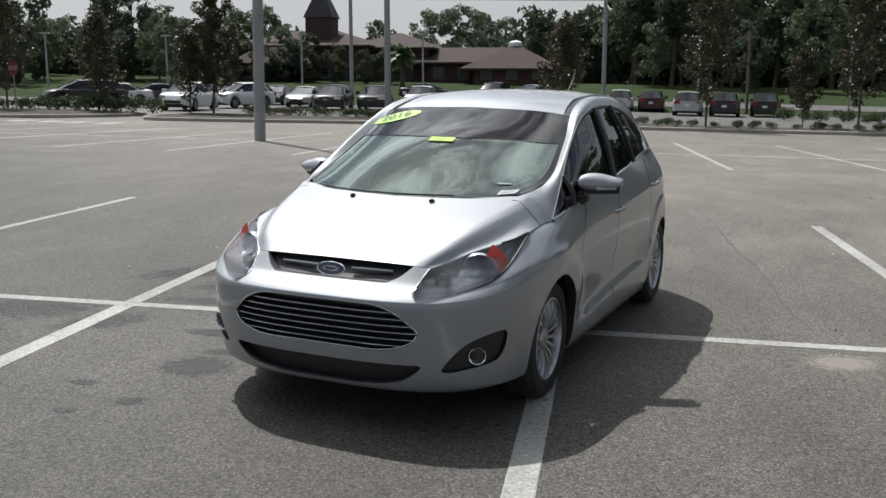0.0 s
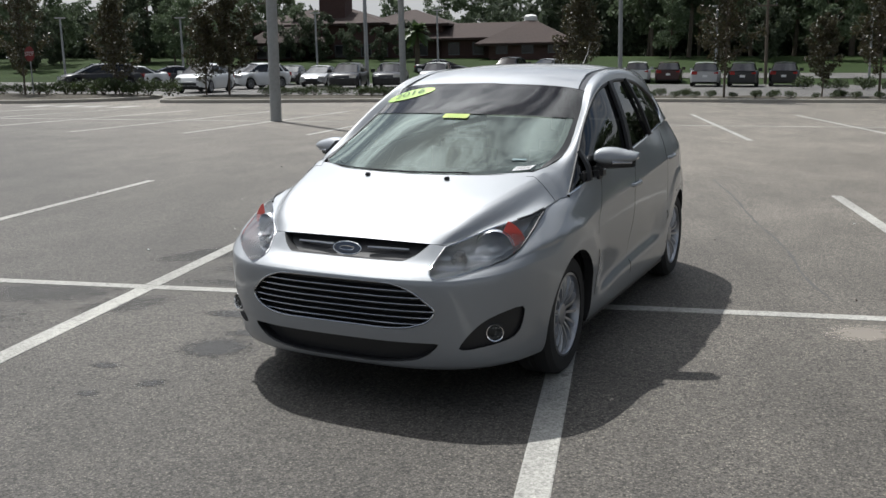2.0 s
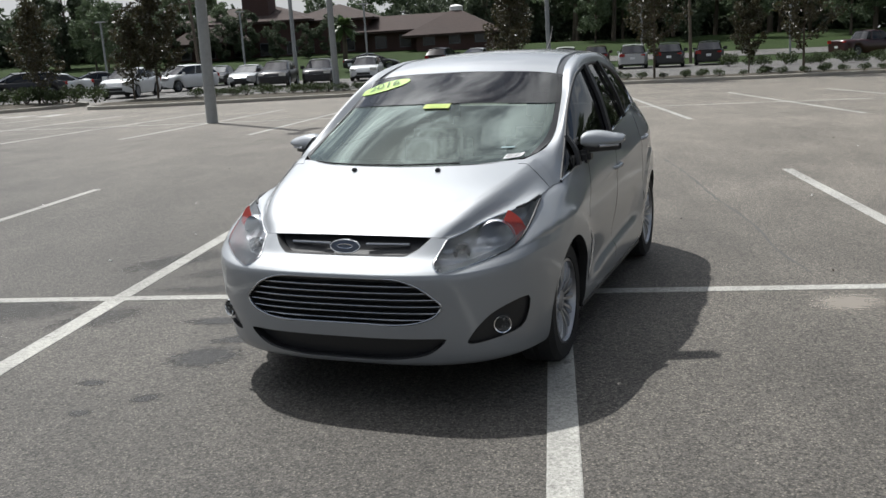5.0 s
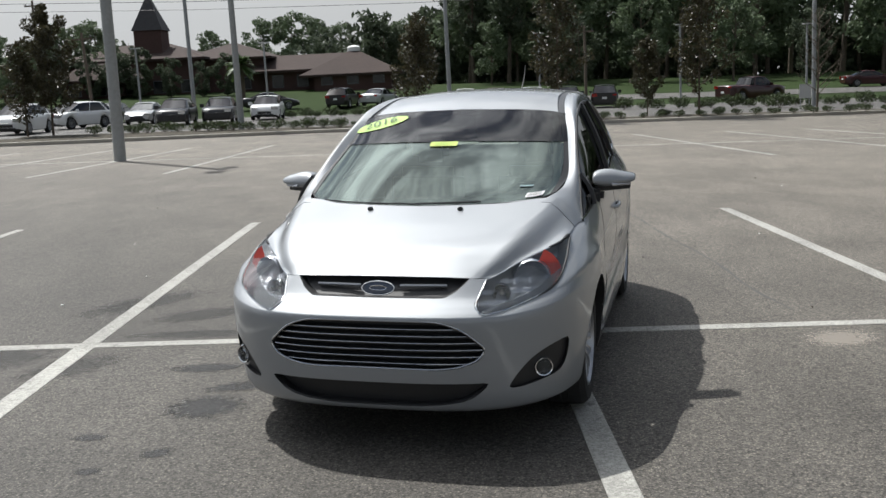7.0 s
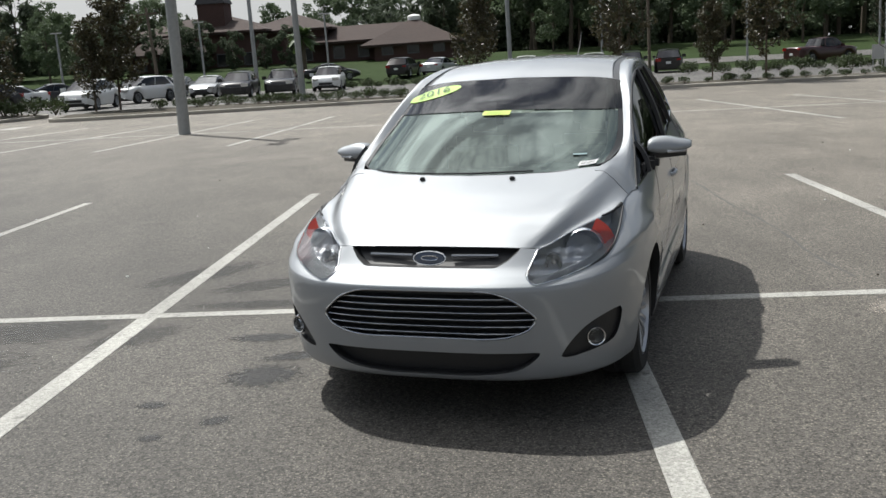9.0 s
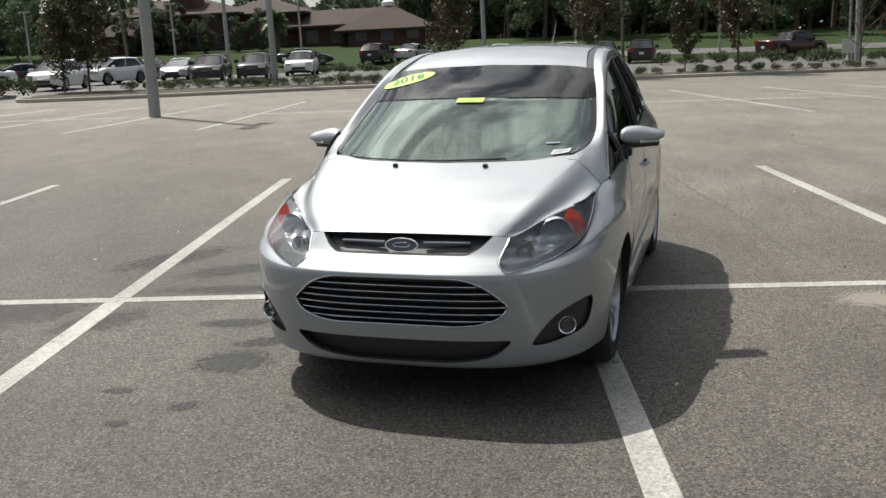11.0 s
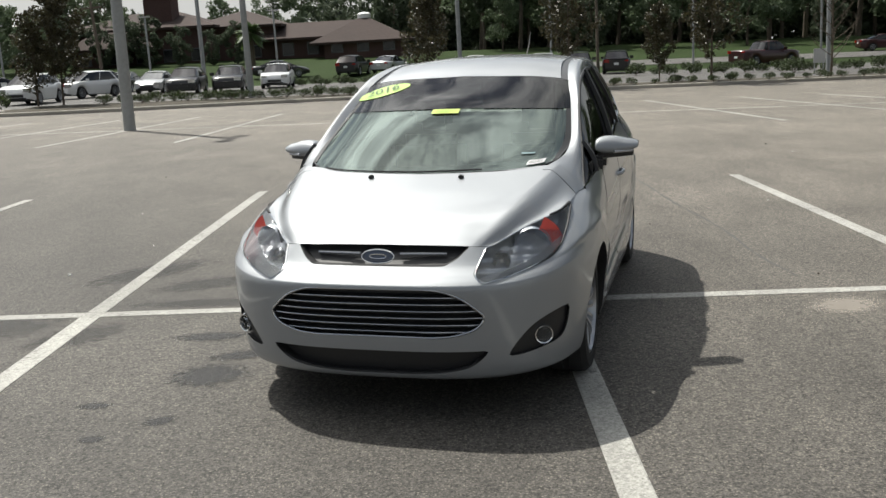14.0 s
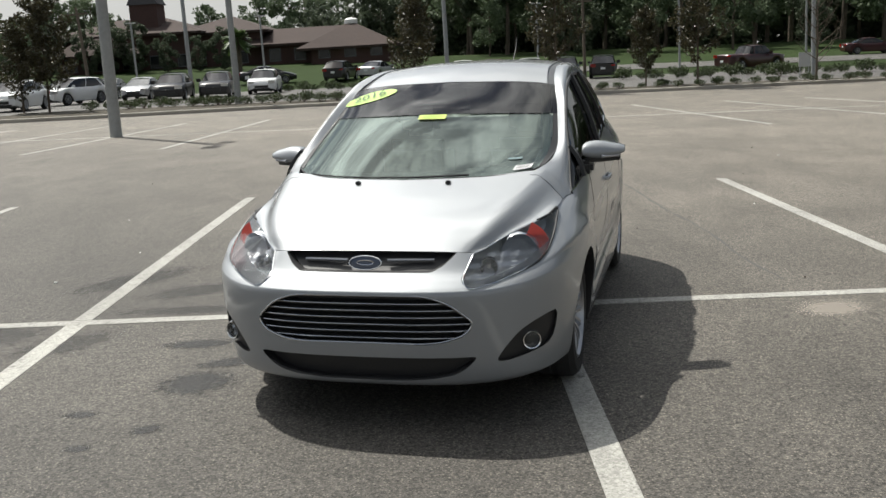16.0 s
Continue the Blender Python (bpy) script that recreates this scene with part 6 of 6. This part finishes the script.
# outline along each kind: y, half width, bonnet or deck height; then the cabin: base y0, roof y0, roof y1, base y1, belt, roof height
KINDS = {
    "suv": (4.8, 0.96, ((0, 0.62), (0.14, 0.84), (0.4, 0.94), (1.2, 1.05), (4.5, 1.08), (4.8, 0.98)), (0.95, 1.95, 4.1, 4.74, 1.04, 1.62), 0.36, (0.93, 3.78)),
    "sedan": (4.7, 0.91, ((0, 0.58), (0.3, 0.76), (1.3, 0.93), (3.9, 0.98), (4.55, 0.98), (4.7, 0.85)), (1.05, 2.1, 3.2, 4.25, 0.93, 1.43), 0.32, (0.9, 3.7)),
    "pickup": (5.8, 0.99, ((0, 0.85), (0.25, 1.08), (1.4, 1.17), (3.6, 1.2), (5.7, 1.2), (5.8, 1.12)), (1.35, 2.0, 3.4, 3.75, 1.18, 1.88), 0.39, (1.0, 4.65)),
}


def make_vehicle(kind, colour, label, category):
    length, half, deck, cabin, tyre_r, axles = KINDS[kind]
    root = thing(category.replace(" ", "_"), label, category, group="parked vehicles beyond the planter")
    paint = PAINT_MATS[colour]
    bm = bmesh.new()
    cols = []
    for i in range(41):
        y = length * (0.5 - 0.5 * math.cos(math.pi * i / 40))
        h = ease(deck, y)[0]
        end = min(y, length - y)
        w = half * (1 - 0.20 * max(0.0, 1 - end / 0.55) ** 2.2)
        lift = 0.24 + 0.10 * max(0.0, 1 - end / 0.4)
        for ax in axles:
            if abs(y - ax) < tyre_r + 0.06:
                lift = max(lift, tyre_r + math.sqrt(max(0, (tyre_r + 0.06) ** 2 - (y - ax) ** 2)))
        span = h - lift
        cols.append([Vector((w * 0.93, y, lift)), Vector((w, y, lift + span * 0.25)), Vector((w, y, lift + span * 0.6)), Vector((w * 0.97, y, lift + span * 0.86)), Vector((w * 0.86, y, h - 0.015)), Vector((w * 0.45, y, h + 0.02)), Vector((0, y, h + 0.03))])
    rows = [[c[k] for c in cols] for k in range(7)]
    grid_faces(bm, rows)
    for c, flip in ((cols[0], False), (cols[-1], True)):
        grid_faces(bm, [[Vector((0, p.y, p.z)) for p in c], c], flip)
    mirror(bm)
    bmesh.ops.recalc_face_normals(bm, faces=bm.faces[:])
    part("body", bm, paint, root, angle=45)
    y0, r0, r1, y1, belt, top = cabin
    bm = bmesh.new()
    n = 12
    lo = [Vector((half * 0.90 * (1 - 0.1 * abs(2 * t - 1) ** 6), y0 + (y1 - y0) * t, belt)) for t in [k / n for k in range(n + 1)]]
    hi = [Vector((half * 0.70 * (1 - 0.06 * abs(2 * t - 1) ** 6), r0 + (r1 - r0) * t, top - 0.07 - 0.05 * (2 * t - 1) ** 2)) for t in [k / n for k in range(n + 1)]]
    grid_faces(bm, [lo, [a.lerp(b, 0.5) + Vector((0.02, 0, 0)) for a, b in zip(lo, hi)], hi])
    for k in (0, -1):
        c = [Vector((lo[k].x * (1 - s), lo[k].y - (0.12 if k == 0 else -0.08) * math.sin(s * 1.57), lo[k].z)) for s in (0, 0.5, 1)]
        d = [Vector((hi[k].x * (1 - s), hi[k].y - (0.08 if k == 0 else -0.05) * math.sin(s * 1.57), hi[k].z + 0.03 * s)) for s in (0, 0.5, 1)]
        grid_faces(bm, [c, d])
    mirror(bm)
    bmesh.ops.recalc_face_normals(bm, faces=bm.faces[:])
    part("glasshouse", bm, M_FARGLASS, root, "dark window glass", angle=30)
    bm = bmesh.new()
    mid = [Vector((0, p.y + (-0.08 if k == 0 else 0.05 if k == n else 0), top - 0.04 * abs(2 * k / n - 1) ** 2)) for k, p in enumerate(hi)]
    q = [Vector((p.x * 0.75, p.y, top - 0.022 - 0.05 * (2 * k / n - 1) ** 2)) for k, p in enumerate(hi)]
    grid_faces(bm, [[p + Vector((0.006, 0, -0.03)) for p in hi], [p + Vector((0.008, 0, 0.006)) for p in hi], q, mid])
    mirror(bm)
    bmesh.ops.recalc_face_normals(bm, faces=bm.faces[:])
    part("roof", bm, paint, root)
    for s in (1, -1):
        for k, w in ((0, 0.05), (n * 5 // 12, 0.05), (n - 2, 0.14)):
            bm = bmesh.new()
            a, b = lo[k], hi[k]
            rows = [[Vector((p.x * s + 0.008 * s, p.y - w / 2, p.z)), Vector((p.x * s + 0.008 * s, p.y + w / 2, p.z))] for p in (a, a.lerp(b, 0.5) + Vector((0.02, 0, 0)), b)]
            grid_faces(bm, rows, flip=s < 0)
            part("pillar", bm, paint, root)
        bm = bmesh.new()
        box(bm, s * (half - 0.02) - 0.0, s * (half + 0.18), y0 + 0.35, y0 + 0.47, belt - 0.02, belt + 0.13, 0.03)
        part("mirror", bm, paint, root)
        fh = ease(deck, 0.2)[0]
        bm = bmesh.new()
        box(bm, s * half * 0.88, s * half * 0.50, 0.015, 0.25, fh - 0.16, fh - 0.03, 0.03)
        part("headlight", bm, M_LIGHT, root)
        bh = ease(deck, length - 0.1)[0]
        bm = bmesh.new()
        box(bm, s * half * 0.86, s * half * 0.55, length - 0.2, length + 0.012, bh - 0.2, bh - 0.05, 0.03)
        part("tail_light", bm, M_TAIL, root)
        for ax in axles:
            wheel(root, pose(s * (half - 0.11), ax, tyre_r, 0, 0, 0 if s > 0 else 180), tyre_r, 0.22, 10)
    bm = bmesh.new()
    box(bm, -half * 0.48, half * 0.48, -0.012, 0.1, ease(deck, 0)[0] - 0.22, ease(deck, 0)[0] - 0.03, 0.02)
    box(bm, -half * 0.62, half * 0.62, -0.012, 0.1, 0.30, 0.42, 0.02)
    part("grille", bm, M_BLACK, root)
    bm = bmesh.new()
    box(bm, -0.16, 0.16, length, length + 0.02, 0.62, 0.78, 0.005)
    part("plate", bm, M_PAPER, root)
    bm = bmesh.new()
    box(bm, -half * 0.85, half * 0.85, 0.3, length - 0.3, 0.2, 0.5, 0.05)
    part("underbody", bm, M_BLACK, root)
    return root


ROW = (
    ("suv", "white", -9.40, 60.26, 4), ("suv", "black", -11.78, 56.65, 6), ("suv", "black", -14.04, 54.61, 5), ("sedan", "silver", -17.20, 58.68, 2),
    ("sedan", "black", -20.93, 63.43, 5), ("suv", "white", -19.80, 53.26, -22), ("suv", "white", -20.25, 46.48, 2), ("suv", "black", -27.71, 48.17, -48),
    ("sedan", "white", -28.39, 53.26, -40), ("sedan", "black", -26.81, 55.74, -55),
    ("suv", "black", 14.04, 63.88, 170), ("suv", "grey", 11.16, 62.30, 172), ("suv", "silver", 8.73, 62.52, 174), ("suv", "red", 6.59, 69.98, 176), ("suv", "white", 4.27, 70.66, 178),
    ("pickup", "red", 26.98, 70.89, 118), ("suv", "black", -5.79, 75.41, 170), ("sedan", "silver", -2.85, 76.31, 160), ("sedan", "black", -11.89, 75.41, 100), ("sedan", "red", 40.32, 81.06, 85),
)
made = {}
for kind, colour, a, b, turn in ROW:
    m = at(a, b, -0.18 if b < 71.9 else rise(b), turn) @ pose(0, -2.4, 0)
    if (kind, colour) in made:
        place(made[kind, colour], m)
    else:
        word_kind = {"suv": "sport utility vehicle", "sedan": "low saloon car", "pickup": "crew-cab pickup truck"}[kind]
        ob = make_vehicle(kind, colour, f"{colour} {word_kind} parked on pale asphalt beyond the planter", "pickup truck" if kind == "pickup" else "car")
        ob.matrix_world = m
        made[kind, colour] = ob
